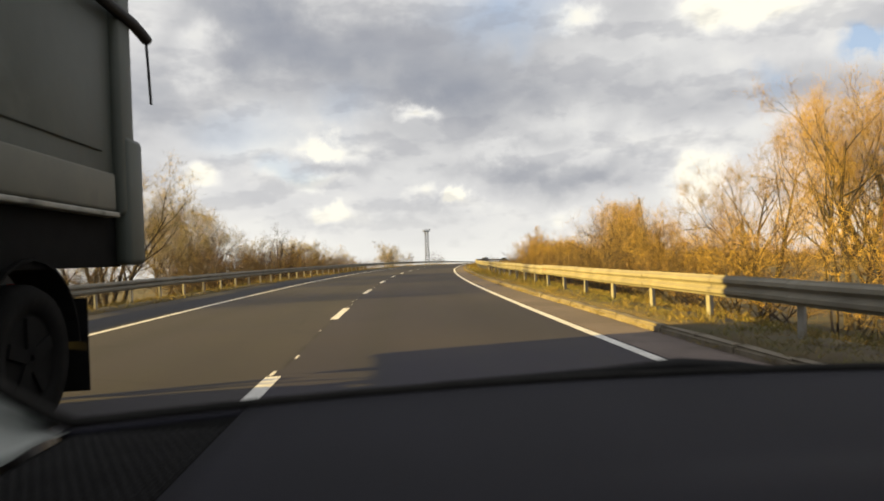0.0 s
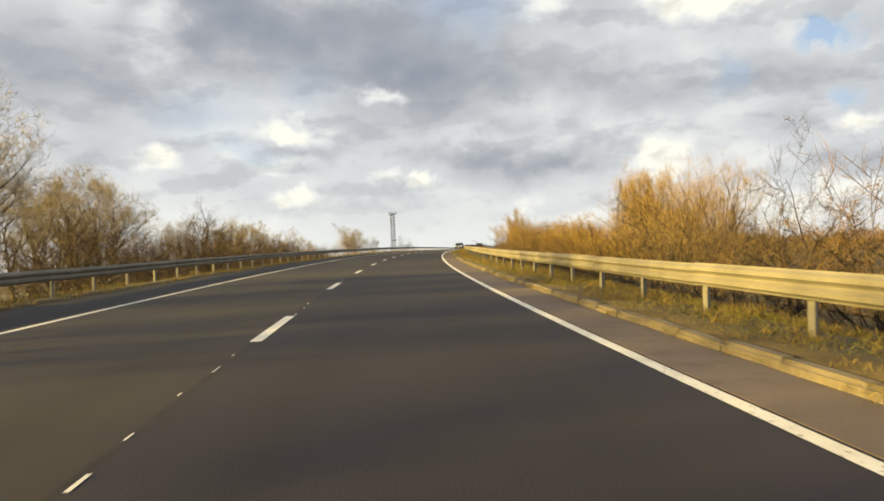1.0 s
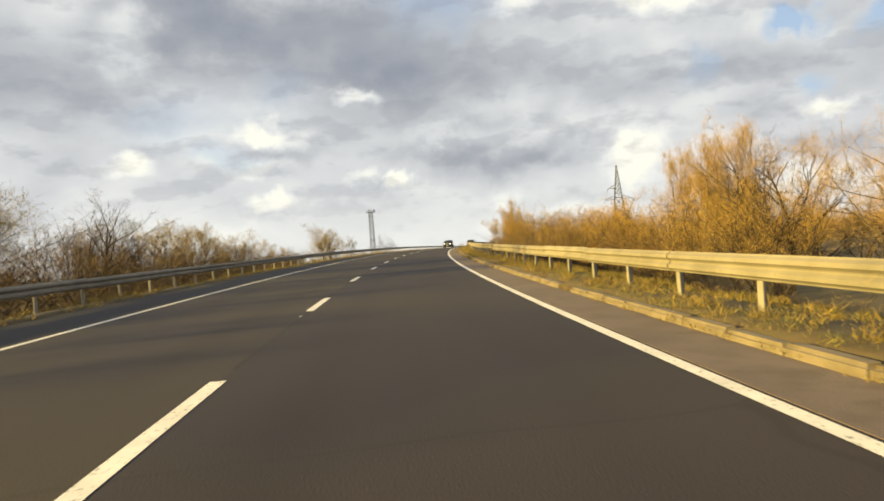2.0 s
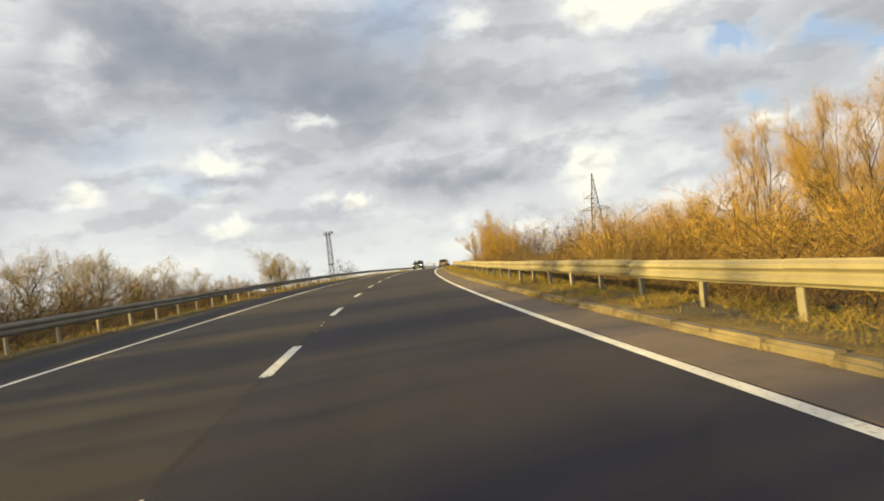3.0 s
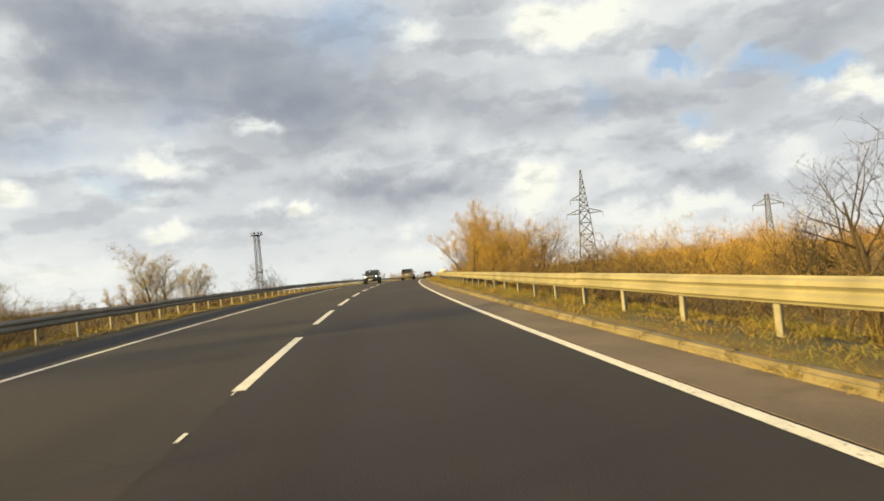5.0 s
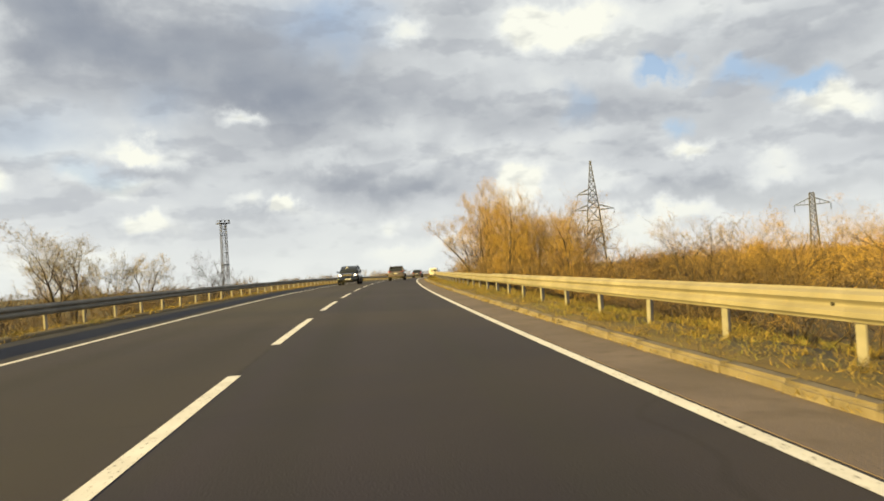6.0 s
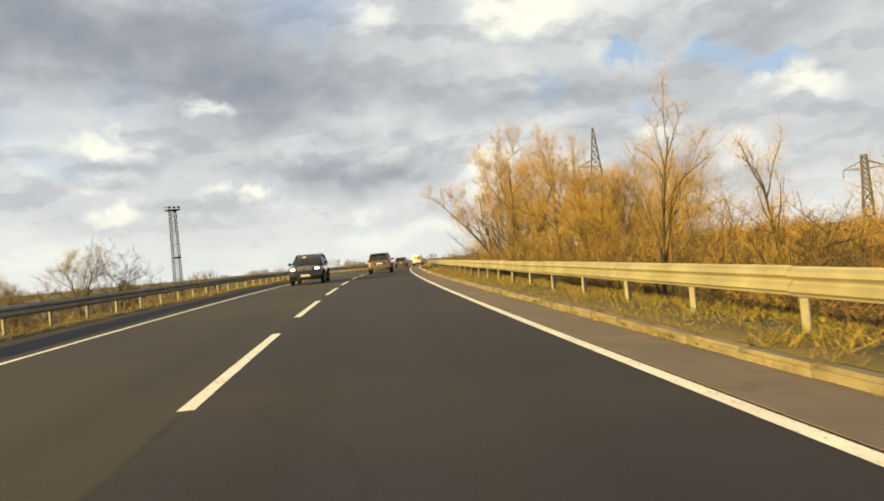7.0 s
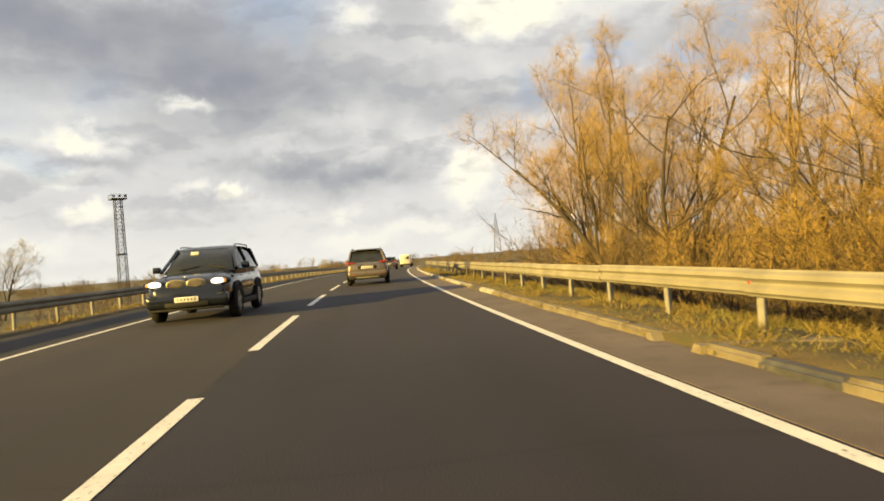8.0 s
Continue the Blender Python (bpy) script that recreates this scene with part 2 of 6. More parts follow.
def asphalt_material():
    m = bpy.data.materials.new("worn_asphalt")
    m.use_nodes = True
    n, l = m.node_tree.nodes, m.node_tree.links
    b = n["Principled BSDF"]
    tc = n.new("ShaderNodeTexCoord")        # uv holds metres across and along the road

    def noise_at(scale, detail, stretch):
        mp = n.new("ShaderNodeMapping")
        mp.inputs["Scale"].default_value = stretch
        l.new(tc.outputs["UV"], mp.inputs[0])
        q = n.new("ShaderNodeTexNoise")
        q.inputs["Scale"].default_value, q.inputs["Detail"].default_value = scale, detail
        l.new(mp.outputs[0], q.inputs["Vector"])
        return q.outputs["Fac"]

    def mixin(kind, fac, a, colour):
        x = n.new("ShaderNodeMixRGB")
        x.blend_type = kind
        l.new(fac, x.inputs[0])
        if hasattr(a, "links"):
            l.new(a, x.inputs[1])
        else:
            x.inputs[1].default_value = (*a, 1)
        x.inputs[2].default_value = (*colour, 1)
        return x.outputs[0]

    def ranged(v, a, b2, c=0.0, d=1.0):
        q = n.new("ShaderNodeMapRange")
        for i, val in enumerate((a, b2, c, d)):
            q.inputs[i + 1].default_value = val
        l.new(v, q.inputs[0])
        return q.outputs[0]

    col = mixin("MIX", ranged(noise_at(0.35, 5, (1, 0.35, 1)), 0.35, 0.65), (0.0128, 0.0112, 0.0215), (0.0192, 0.0166, 0.0300))
    col = mixin("MIX", ranged(noise_at(1.0, 3, (1.7, 0.02, 1)), 0.45, 0.7, 0, 0.6), col, (0.016, 0.017, 0.020))
    col = mixin("MIX", ranged(noise_at(0.16, 4, (0.5, 1.0, 1)), 0.5, 0.64, 0, 0.6), col, (0.033, 0.027, 0.027))
    # the left lane is browner, in patches; the seam between the lanes is dark
    sep = n.new("ShaderNodeSeparateXYZ")
    l.new(tc.outputs["UV"], sep.inputs[0])
    lane = n.new("ShaderNodeMath")
    lane.operation = "MULTIPLY"
    l.new(ranged(sep.outputs[0], 0.02, -0.02, 0, 1), lane.inputs[0])
    l.new(ranged(noise_at(0.12, 4, (1.0, 0.8, 1)), 0.38, 0.62, 0.18, 0.75), lane.inputs[1])
    col = mixin("MIX", lane.outputs[0], col, (0.037, 0.032, 0.024))
    # darker strip past the far edge line
    col = mixin("MULTIPLY", ranged(sep.outputs[0], -4.12, -4.18, 0, 1), col, (0.62, 0.64, 0.68))
    ab = n.new("ShaderNodeMath")
    ab.operation = "ABSOLUTE"
    l.new(sep.outputs[0], ab.inputs[0])
    wear = n.new("ShaderNodeMath")
    wear.operation = "MULTIPLY"
    l.new(ranged(ab.outputs[0], 0.02, 0.05, 0.75, 0), wear.inputs[0])
    l.new(ranged(noise_at(1.2, 3, (1, 1, 1)), 0.4, 0.55), wear.inputs[1])
    col = mixin("MULTIPLY", wear.outputs[0], col, (0.35, 0.35, 0.35))
    tracks = n.new("ShaderNodeMath")
    tracks.operation = "PINGPONG"
    tracks.inputs[1].default_value = 0.92
    l.new(sep.outputs[0], tracks.inputs[0])
    worn = n.new("ShaderNodeMath")
    worn.operation = "MULTIPLY"
    l.new(ranged(tracks.outputs[0], 0.45, 0.85, 0, 0.8), worn.inputs[0])
    l.new(ranged(noise_at(0.25, 4, (1, 0.25, 1)), 0.35, 0.62), worn.inputs[1])
    col = mixin("MULTIPLY", worn.outputs[0], col, (0.62, 0.62, 0.64))
    grain = noise_at(60, 2, (1, 1, 1))
    col = mixin("MULTIPLY", ranged(grain, 0.4, 0.75, 0, 0.5), col, (0.45, 0.45, 0.45))
    # fine cracks that wander across the lanes
    vm = n.new("ShaderNodeMapping")
    vm.inputs["Scale"].default_value = (0.10, 0.16, 1)
    l.new(tc.outputs["UV"], vm.inputs[0])
    wob = n.new("ShaderNodeTexNoise")
    wob.inputs["Scale"].default_value = 2.5
    l.new(vm.outputs[0], wob.inputs["Vector"])
    addv = n.new("ShaderNodeMixRGB")
    addv.blend_type = "LINEAR_LIGHT"
    addv.inputs[0].default_value = 0.12
    l.new(vm.outputs[0], addv.inputs[1])
    l.new(wob.outputs["Color"], addv.inputs[2])
    vo = n.new("ShaderNodeTexVoronoi")
    vo.feature = "DISTANCE_TO_EDGE"
    vo.inputs["Scale"].default_value = 1.0
    l.new(addv.outputs[0], vo.inputs["Vector"])
    col = mixin("MULTIPLY", ranged(vo.outputs["Distance"], 0.0015, 0.005, 0.35, 0), col, (0.3, 0.3, 0.3))
    l.new(col, b.inputs["Base Color"])
    b.inputs["Roughness"].default_value = 0.85
    b.inputs["Specular IOR Level"].default_value = 0.35
    bp = n.new("ShaderNodeBump")
    bp.inputs["Strength"].default_value, bp.inputs["Distance"].default_value = 0.5, 0.006
    l.new(grain, bp.inputs["Height"])
    l.new(bp.outputs[0], b.inputs["Normal"])
    return m


M_ASPHALT = asphalt_material()
M_PAINT = material("road_paint", [(0.527, 0.518, 0.493), (0.663, 0.654, 0.629)], 0.7, scale=3.0, stains=((0.17, 0.162, 0.153), 25.0, 0.60, 0.68), bump=0.2)
M_SHOULDER = material("gritty_shoulder", [(0.082, 0.064, 0.058), (0.132, 0.103, 0.092)], 0.95, scale=0.8, stains=((0.085, 0.066, 0.056), 3.0, 0.5, 0.7), bump=0.6, bump_scale=60)
M_CONCRETE = material("kerb_concrete", [(0.122, 0.104, 0.077), (0.190, 0.163, 0.122)], 0.92, scale=6.0, stains=((0.078, 0.064, 0.042), 1.7, 0.42, 0.66), bump=0.5, bump_scale=30, spread=0.06)
M_BLACKPAINT = material("black_band_paint", [(0.03, 0.03, 0.035), (0.06, 0.06, 0.065)], 0.6, scale=5.0)
M_WHITEPAINT = material("white_band_paint", [(0.26, 0.25, 0.23), (0.34, 0.33, 0.30)], 0.7, scale=5.0, stains=((0.12, 0.10, 0.08), 9.0, 0.52, 0.66))
M_ZINC = material("weathered_zinc", [(0.148, 0.139, 0.116), (0.225, 0.211, 0.175)], 0.8, 0.0, scale=1.4, stains=((0.19, 0.17, 0.13), 7.0, 0.57, 0.72), bump=0.15, bump_scale=14, spread=0.08, gloss=0.12)
M_ZINC_POST = material("dull_zinc_post", [(0.17, 0.165, 0.152), (0.24, 0.23, 0.212)], 0.65, 0.0, scale=5.0, stains=((0.2, 0.16, 0.112), 6.0, 0.55, 0.7), spread=0.1)
M_SOIL = material("verge_soil", [(0.036, 0.0272, 0.0134), (0.068, 0.0500, 0.022), (0.048, 0.0444, 0.0158)], 1.0, scale=1.5, bump=0.8, bump_scale=20)
M_FIELD = material("winter_field", [(0.046, 0.038, 0.017), (0.082, 0.061, 0.027), (0.041, 0.042, 0.015)], 1.0, scale=0.05, stains=((0.040, 0.036, 0.016), 0.45, 0.46, 0.66), bump=0.8, bump_scale=3)
M_GRASS = twig_material("dry_grass", (0.055, 0.041, 0.009), (0.215, 0.155, 0.027))
M_GRASS_GREEN = twig_material("moss_green_grass", (0.048, 0.049, 0.008), (0.165, 0.150, 0.021))
M_BARK = material("grey_brown_bark", [(0.0298, 0.0218, 0.0151), (0.0595, 0.0456, 0.0309)], 0.95, scale=8.0, stretch=(0.496, 0.496, 0.124), bump=0.6, bump_scale=18)
M_BARK_DARK = material("dark_bark", [(0.0262, 0.0199, 0.0147), (0.0525, 0.0393, 0.0289)], 0.95, scale=8.0, stretch=(0.7, 0.7, 0.175), bump=0.6, bump_scale=18)
M_TWIG_GOLD = twig_material("golden_twigs", (0.155, 0.105, 0.034), (0.32, 0.214, 0.069))
M_TWIG_YELLOW = twig_material("yellow_twigs", (0.165, 0.107, 0.019), (0.33, 0.214, 0.037))
M_TWIG_BROWN = twig_material("brown_twigs", (0.060, 0.041, 0.0165), (0.128, 0.086, 0.033))
M_TWIG_RUST = twig_material("rust_twigs", (0.095, 0.056, 0.017), (0.20, 0.120, 0.035))
M_TWIG_DARK = twig_material("dark_twigs", (0.022, 0.015, 0.010), (0.07, 0.047, 0.030))
M_TWIG_PALE = twig_material("pale_twigs", (0.155, 0.125, 0.066), (0.29, 0.235, 0.125))
M_STEEL = material("grey_lattice_steel", [(0.028, 0.028, 0.031), (0.042, 0.042, 0.044)], 0.7, 0.1, scale=2.0)
M_RED = material("red_reflector", [(0.26, 0.03, 0.02), (0.34, 0.045, 0.03)], 0.4, scale=30)
M_GLASS = material("dark_car_glass", [(0.010, 0.012, 0.014), (0.022, 0.025, 0.027)], 0.05, 0.0, scale=1.0)
M_RUBBER = material("tyre_rubber", [(0.012, 0.012, 0.012), (0.022, 0.021, 0.020)], 0.85, scale=12, bump=0.3, gloss=0.15)
M_PLASTIC = material("black_trim_plastic", [(0.012, 0.012, 0.013), (0.02, 0.02, 0.021)], 0.6, scale=20, bump=0.1, gloss=0.12)
M_RIM = material("alloy_rim", [(0.28, 0.28, 0.288), (0.384, 0.384, 0.384)], 0.35, 0.8, scale=10)
M_PLATE = material("pale_plate", [(0.42, 0.42, 0.40), (0.50, 0.50, 0.48)], 0.6, scale=12)
M_PLATE_BAR = material("plate_bar_ink", [(0.05, 0.05, 0.06), (0.09, 0.09, 0.10)], 0.6, scale=12)
M_CHROME = material("chrome_trim", [(0.55, 0.54, 0.52), (0.70, 0.69, 0.67)], 0.15, 1.0, scale=6)
M_TAIL = material("red_tail_lens", [(0.30, 0.015, 0.012), (0.42, 0.03, 0.02)], 0.2, scale=14, coat=0.5)
M_TAIL_LIT = material("lit_tail_lens", [(0.15, 0.012, 0.01), (0.22, 0.02, 0.015)], 0.3, scale=14, emit=((1.0, 0.10, 0.04), 0.02))
M_HEADLAMP = material("lit_headlamp", [(0.8, 0.8, 0.78), (0.9, 0.9, 0.88)], 0.1, scale=10, emit=((1.0, 0.90, 0.70), 1.1))
M_AMBER = material("amber_lamp", [(0.28, 0.15, 0.04), (0.36, 0.20, 0.06)], 0.3, scale=10, emit=((1.0, 0.65, 0.25), 0.06))
M_BODY_BRONZE = material("bronze_grey_paint", [(0.136, 0.112, 0.0859), (0.16, 0.131, 0.101)], 0.32, 0.6, scale=1.5, coat=0.8, stains=((0.0952, 0.0768, 0.0595), 3.0, 0.5, 0.75))
M_BODY_NAVY = material("blue_black_paint", [(0.005, 0.0065, 0.011), (0.008, 0.010, 0.015)], 0.14, 0.0, scale=1.5, gloss=0.4, coat=0.5)
M_BODY_DARK = material("charcoal_paint", [(0.03, 0.028, 0.03), (0.045, 0.042, 0.042)], 0.3, 0.3, scale=1.5, coat=0.8)
M_BODY_WHITE = material("white_van_paint", [(0.40, 0.40, 0.39), (0.48, 0.475, 0.46)], 0.45, 0.0, scale=1.5, coat=0.3, stains=((0.3, 0.28, 0.25), 2.0, 0.55, 0.8))
M_CANVAS = material("grey_green_tarpaulin", [(0.033, 0.0415, 0.036), (0.051, 0.061, 0.053)], 0.6, scale=1.2, stains=((0.085, 0.094, 0.083), 1.0, 0.58, 0.75), bump=0.3, bump_scale=6)
M_GRILLE = material("bronze_chrome_grille", [(0.16, 0.14, 0.10), (0.22, 0.195, 0.14)], 0.4, 0.3, scale=30, gloss=0.2)
M_DASH = material("grained_black_dash", [(0.0058, 0.0060, 0.0120), (0.0082, 0.0084, 0.0160)], 0.85, scale=6, bump=0.25, bump_scale=700, gloss=0.25)
M_GRILLE_MESH = material("black_speaker_mesh", [(0.0018, 0.0018, 0.002), (0.003, 0.003, 0.0033)], 0.9, scale=200, bump=0.6, bump_scale=300, gloss=0.05)
M_TRIM_PALE = material("pale_grey_trim", [(0.21, 0.231, 0.224), (0.252, 0.266, 0.259)], 0.7, scale=8, bump=0.15, bump_scale=300)
# near-black: the shade under the lorry, put into its lower parts' colour
M_SHADE_BLACK = material("shade_black_underside", [(0.003, 0.003, 0.003), (0.006, 0.006, 0.006)], 0.9, scale=8, gloss=0.1)
M_TRUCK_EDGE = material("worn_pale_edge", [(0.16, 0.16, 0.14), (0.24, 0.235, 0.20)], 0.6, scale=6.0, stains=((0.06, 0.06, 0.05), 3.0, 0.5, 0.65))
M_TRUCK_RAIL = material("grimy_trailer_steel", [(0.075, 0.077, 0.062), (0.115, 0.112, 0.085)], 0.7, 0.0, scale=2.0, stains=((0.075, 0.075, 0.06), 4.0, 0.5, 0.7))


# ---- mesh helpers ----
def mesh_of(name, verts, faces, mat, smooth=False):
    me = bpy.data.meshes.new(name)
    me.from_pydata([tuple(v) for v in verts], [], [tuple(f) for f in faces])
    me.materials.append(mat)
    if smooth:
        me.polygons.foreach_set("use_smooth", [True] * len(me.polygons))
    me.update()
    return me


def thing(name, at=None, data=None):
    ob = new(name, data)
    if at is not None:
        ob.matrix_world = at
    return ob


def part(name, me, parent, label="", at=None):
    """One mesh object under a thing or a part. A bmesh or a mesh."""
    ob = new(name, me)
    ob.parent = parent
    if at is not None:
        ob.matrix_local = at
    if label:
        tagged(ob, label)
    return ob


def box_data(name, size, centre, mat, bevel=0.0, segs=2):
    bm = bmesh.new()
    bmesh.ops.create_cube(bm, size=1.0)
    bmesh.ops.scale(bm, vec=size, verts=bm.verts)
    if bevel:
        bmesh.ops.bevel(bm, geom=bm.edges[:], offset=bevel, segments=segs, affect="EDGES", profile=0.5)
    bmesh.ops.translate(bm, vec=centre, verts=bm.verts)
    return done(name, bm, mat, bevel > 0)


def done(name, bm, mat, smooth=False):
    me = bpy.data.meshes.new(name)
    bm.to_mesh(me)
    bm.free()
    me.materials.append(mat)
    if smooth:
        me.polygons.foreach_set("use_smooth", [True] * len(me.polygons))
    return me


def add_tube(verts, faces, pts, radii, sides):
    """Appends a tapering tube along pts to a vertex and a face list."""
    base = len(verts)
    for i, (p, r) in enumerate(zip(pts, radii)):
        d = (pts[min(i + 1, len(pts) - 1)] - pts[max(i - 1, 0)]).normalized()
        a = d.orthogonal().normalized()
        b = d.cross(a)
        for k in range(sides):
            t = 2 * math.pi * k / sides
            verts.append(p + (a * math.cos(t) + b * math.sin(t)) * r)
    for i in range(len(pts) - 1):
        for k in range(sides):
            k2 = (k + 1) % sides
            faces.append((base + i * sides + k, base + i * sides + k2, base + (i + 1) * sides + k2, base + (i + 1) * sides + k))


def strip(name, s_list, profile, mat, uv=False, smooth=False, close=False):
    """A strip along the road. profile: (u, up) pairs across it. Returns the mesh in world space."""
    verts, faces = [], []
    k = len(profile)
    for s in s_list:
        for u, up in profile:
            verts.append(road_pt(s, u, up))
    for i in range(len(s_list) - 1):
        for j in range(k if close else k - 1):
            j2 = (j + 1) % k
            faces.append((i * k + j, i * k + j2, (i + 1) * k + j2, (i + 1) * k + j))
    if close:
        faces.append(tuple(range(k))[::-1])
        faces.append(tuple((len(s_list) - 1) * k + j for j in range(k)))
    me = mesh_of(name, verts, faces, mat, smooth)
    if uv:
        layer = me.uv_layers.new(name="across_along")
        flat_uv = np.zeros(len(me.loops) * 2)
        vi = np.zeros(len(me.loops), dtype=np.int32)
        me.loops.foreach_get("vertex_index", vi)
        us = np.array([p[0] for p in profile])
        ss = np.array(s_list)
        flat_uv[0::2] = us[vi % k]
        flat_uv[1::2] = ss[vi // k]
        layer.data.foreach_set("uv", flat_uv)
    return me


# ---- ground and road ----
LINE_R, LINE_L = 3.89, -4.04
KERB_U, RAIL_R, RAIL_L = 4.78, 5.84, -7.20
LAND_Z = -2.0

_axis = np.stack([AX_X, AX_Y], -1)[::2]


def land_height(x, y):
    """Height of the open land: flat, rising as the road's bank near the road."""
    d2 = (_axis[:, 0] - x) ** 2 + (_axis[:, 1] - y) ** 2
    j = int(np.argmin(d2))
    a = HEAD[::2][j]
    u = (x - _axis[j, 0]) * math.cos(a) + (y - _axis[j, 1]) * math.sin(a)
    zr = AX_Z[::2][j]
    over = max(0.0, u - 6.6 if u > 0 else -u - 8.2)
    top = zr - 0.7
    z = max(top - over / 1.7, LAND_Z) if top > LAND_Z else min(top + over / 3, LAND_Z)
    if over > 6:
        z += 0.35 * noise.noise(Vector((x / 25, y / 25, 0)))
    return z


def axis_marks(lo, hi, fine_lo, fine_hi, step):
    fine = list(np.arange(fine_lo, fine_hi + 0.1, step))
    out, d = [], step * 1.6
    q = fine_hi
    while q < hi:
        q += d
        d *= 1.5
        out.append(min(q, hi))
    inn, d, q = [], step * 1.6, fine_lo
    while q > lo:
        q -= d
        d *= 1.5
        inn.append(max(q, lo))
    return inn[::-1] + fine + out


gx, gy = axis_marks(-2600, 2600, -70, 150, 3.0), axis_marks(-2000, 3200, -60, 380, 3.0)
gv = [(x, y, land_height(x, y)) for y in gy for x in gx]
nx = len(gx)
gf = [(j * nx + i, j * nx + i + 1, (j + 1) * nx + i + 1, (j + 1) * nx + i) for j in range(len(gy) - 1) for i in range(nx - 1)]
tagged(thing("ground", data=mesh_of("ground", gv, gf, M_FIELD, True)), "flat winter land with dull brown and green grass", "ground", kind="structure")

S_ROAD = list(np.arange(-110, 700, 2.0))
tagged(thing("road", data=strip("road", S_ROAD, [(-6.35, -0.35), (-6.3, 0.0), (-4.0, 0.0), (-2.0, 0.0), (0, 0.0), (2.0, 0.0), (3.99, 0.0), (4.06, -0.35)], M_ASPHALT, uv=True)),
       "worn grey two-lane asphalt road with fine cracks", "road", kind="structure")
tagged(thing("road_shoulder", data=strip("road_shoulder", S_ROAD, [(3.995, -0.3), (4.0, 0.002), (4.34, -0.004), (KERB_U + 0.08, -0.01), (KERB_U + 0.1, -0.3)], M_SHOULDER)),
       "gritty brown shoulder along the kerb", "shoulder", kind="structure")
tagged(thing("verge_right", data=strip("verge_right", S_ROAD, [(KERB_U + 0.06, -0.4), (KERB_U + 0.07, 0.075), (5.6, 0.04), (6.6, -0.06), (7.7, -0.65), (10.5, -2.4)], M_SOIL, smooth=True)),
       "grassy verge of soil under the guardrail", "verge", kind="structure")
tagged(thing("verge_left", data=strip("verge_left", S_ROAD, [(-12.0, -2.4), (-9.1, -0.7), (-8.15, -0.08), (-7.1, 0.01), (-6.33, -0.015), (-6.3, -0.4)], M_SOIL, smooth=True)),
       "grassy verge of soil under the guardrail", "verge", kind="structure")

lines = tagged(thing("road_marking"), "white painted road lines, worn at their edges", "road marking", kind="structure")
for u, w, nm in ((LINE_R, 0.13, "edge_line"), (LINE_L, 0.13, "edge_line")):
    part(nm, strip(nm, S_ROAD, [(u - w / 2, 0.004), (u + w / 2, 0.004)], M_PAINT), lines)


def dash(s_far, length):
    ss = list(np.linspace(s_far - length, s_far, 5))
    part("dash", strip("dash", ss, [(-0.075, 0.004), (0.075, 0.004)], M_PAINT), lines)


for k in range(-8, 13):
    dash(6.85 + 9 * k, 2.85)
for k in range(14, 46):
    dash(1.0 + 9 * k, 5.8)


random.seed(4)
for k in range(-3, 130):
    s = k * 1.0 + random.uniform(-0.15, 0.15)
    if (s - 6.85) % 9 < 6.1 and random.random() < 0.5:
        x = random.uniform(-0.05, 0.05)
        w, ln = random.uniform(0.006, 0.02), random.uniform(0.08, 0.30)
        part("worn_mark", strip("worn_mark", [s, s + ln * 0.5, s + ln], [(x - w, 0.004), (x + w, 0.004)], M_PAINT), lines)


# ---- guardrails ----
WAVE = [(0.0, 0.0), (0.012, 0.022), (0.055, 0.052), (0.060, 0.100), (0.014, 0.138), (0.004, 0.155), (0.014, 0.172), (0.060, 0.210), (0.055, 0.258), (0.012, 0.288), (0.0, 0.31)]


def beam_profile(u_face, side, top):
    """W-shaped sheet, closed, its ridges towards the road. side: +1 right of the road, -1 left."""
    front = [(u_face + side * (0.062 - d), top - 0.31 + h) for d, h in WAVE]
    behind = [(u + side * 0.008, z) for u, z in front[::-1]]
    return front + behind


def post_data(side):
    """A sigma post with its spacer block; its foot stands in the soil."""
    bm = bmesh.new()
    for sx, sy, sz, cx, cz in ((0.014, 0.13, 1.0, 0.0, 0.10), (0.10, 0.014, 1.0, 0.045, 0.10)):
        q = bmesh.ops.create_cube(bm, size=1.0)
        bmesh.ops.scale(bm, vec=(sx, sy, sz), verts=q["verts"])
        bmesh.ops.translate(bm, vec=(side * cx, 0.05 if sy < 0.05 else 0, cz), verts=q["verts"])
    q = bmesh.ops.create_cube(bm, size=1.0)
    bmesh.ops.scale(bm, vec=(0.09, 0.10, 0.2), verts=q["verts"])
    bmesh.ops.translate(bm, vec=(-side * 0.045, 0, 0.53), verts=q["verts"])
    return done("post", bm, M_ZINC_POST)


def guardrail(u_face, side, top, gap, label, s_from, s_to):
    rail = tagged(thing("guardrail"), label, "guardrail", group="guardrails along the road")
    s = s_from
    while s < s_to:
        ss = [s, s + gap * 0.5, s + gap, s + gap * 1.5, s + gap * 2 + 0.03]
        sag = random.uniform(-0.012, 0.012)
        me = strip("beam", ss, beam_profile(u_face + random.uniform(-0.012, 0.012), side, top + sag), M_ZINC, smooth=False, close=True)
        part("beam", me, rail)
        s += gap * 2
    me = post_data(side)
    s = s_from
    while s < s_to:
        m = road_pose(s, u_face + side * 0.17, top - 0.695) @ pose(0, 0, 0, random.uniform(-1.5, 1.5), random.uniform(-1.5, 1.5), random.uniform(-4, 4))
        part("post", me, rail, at=m)
        s += gap
    return rail


rail_r = guardrail(RAIL_R, 1, 0.71, 2.41, "galvanised steel guardrail with W-shaped beam, lit warm by low sun", -16.34, 340)
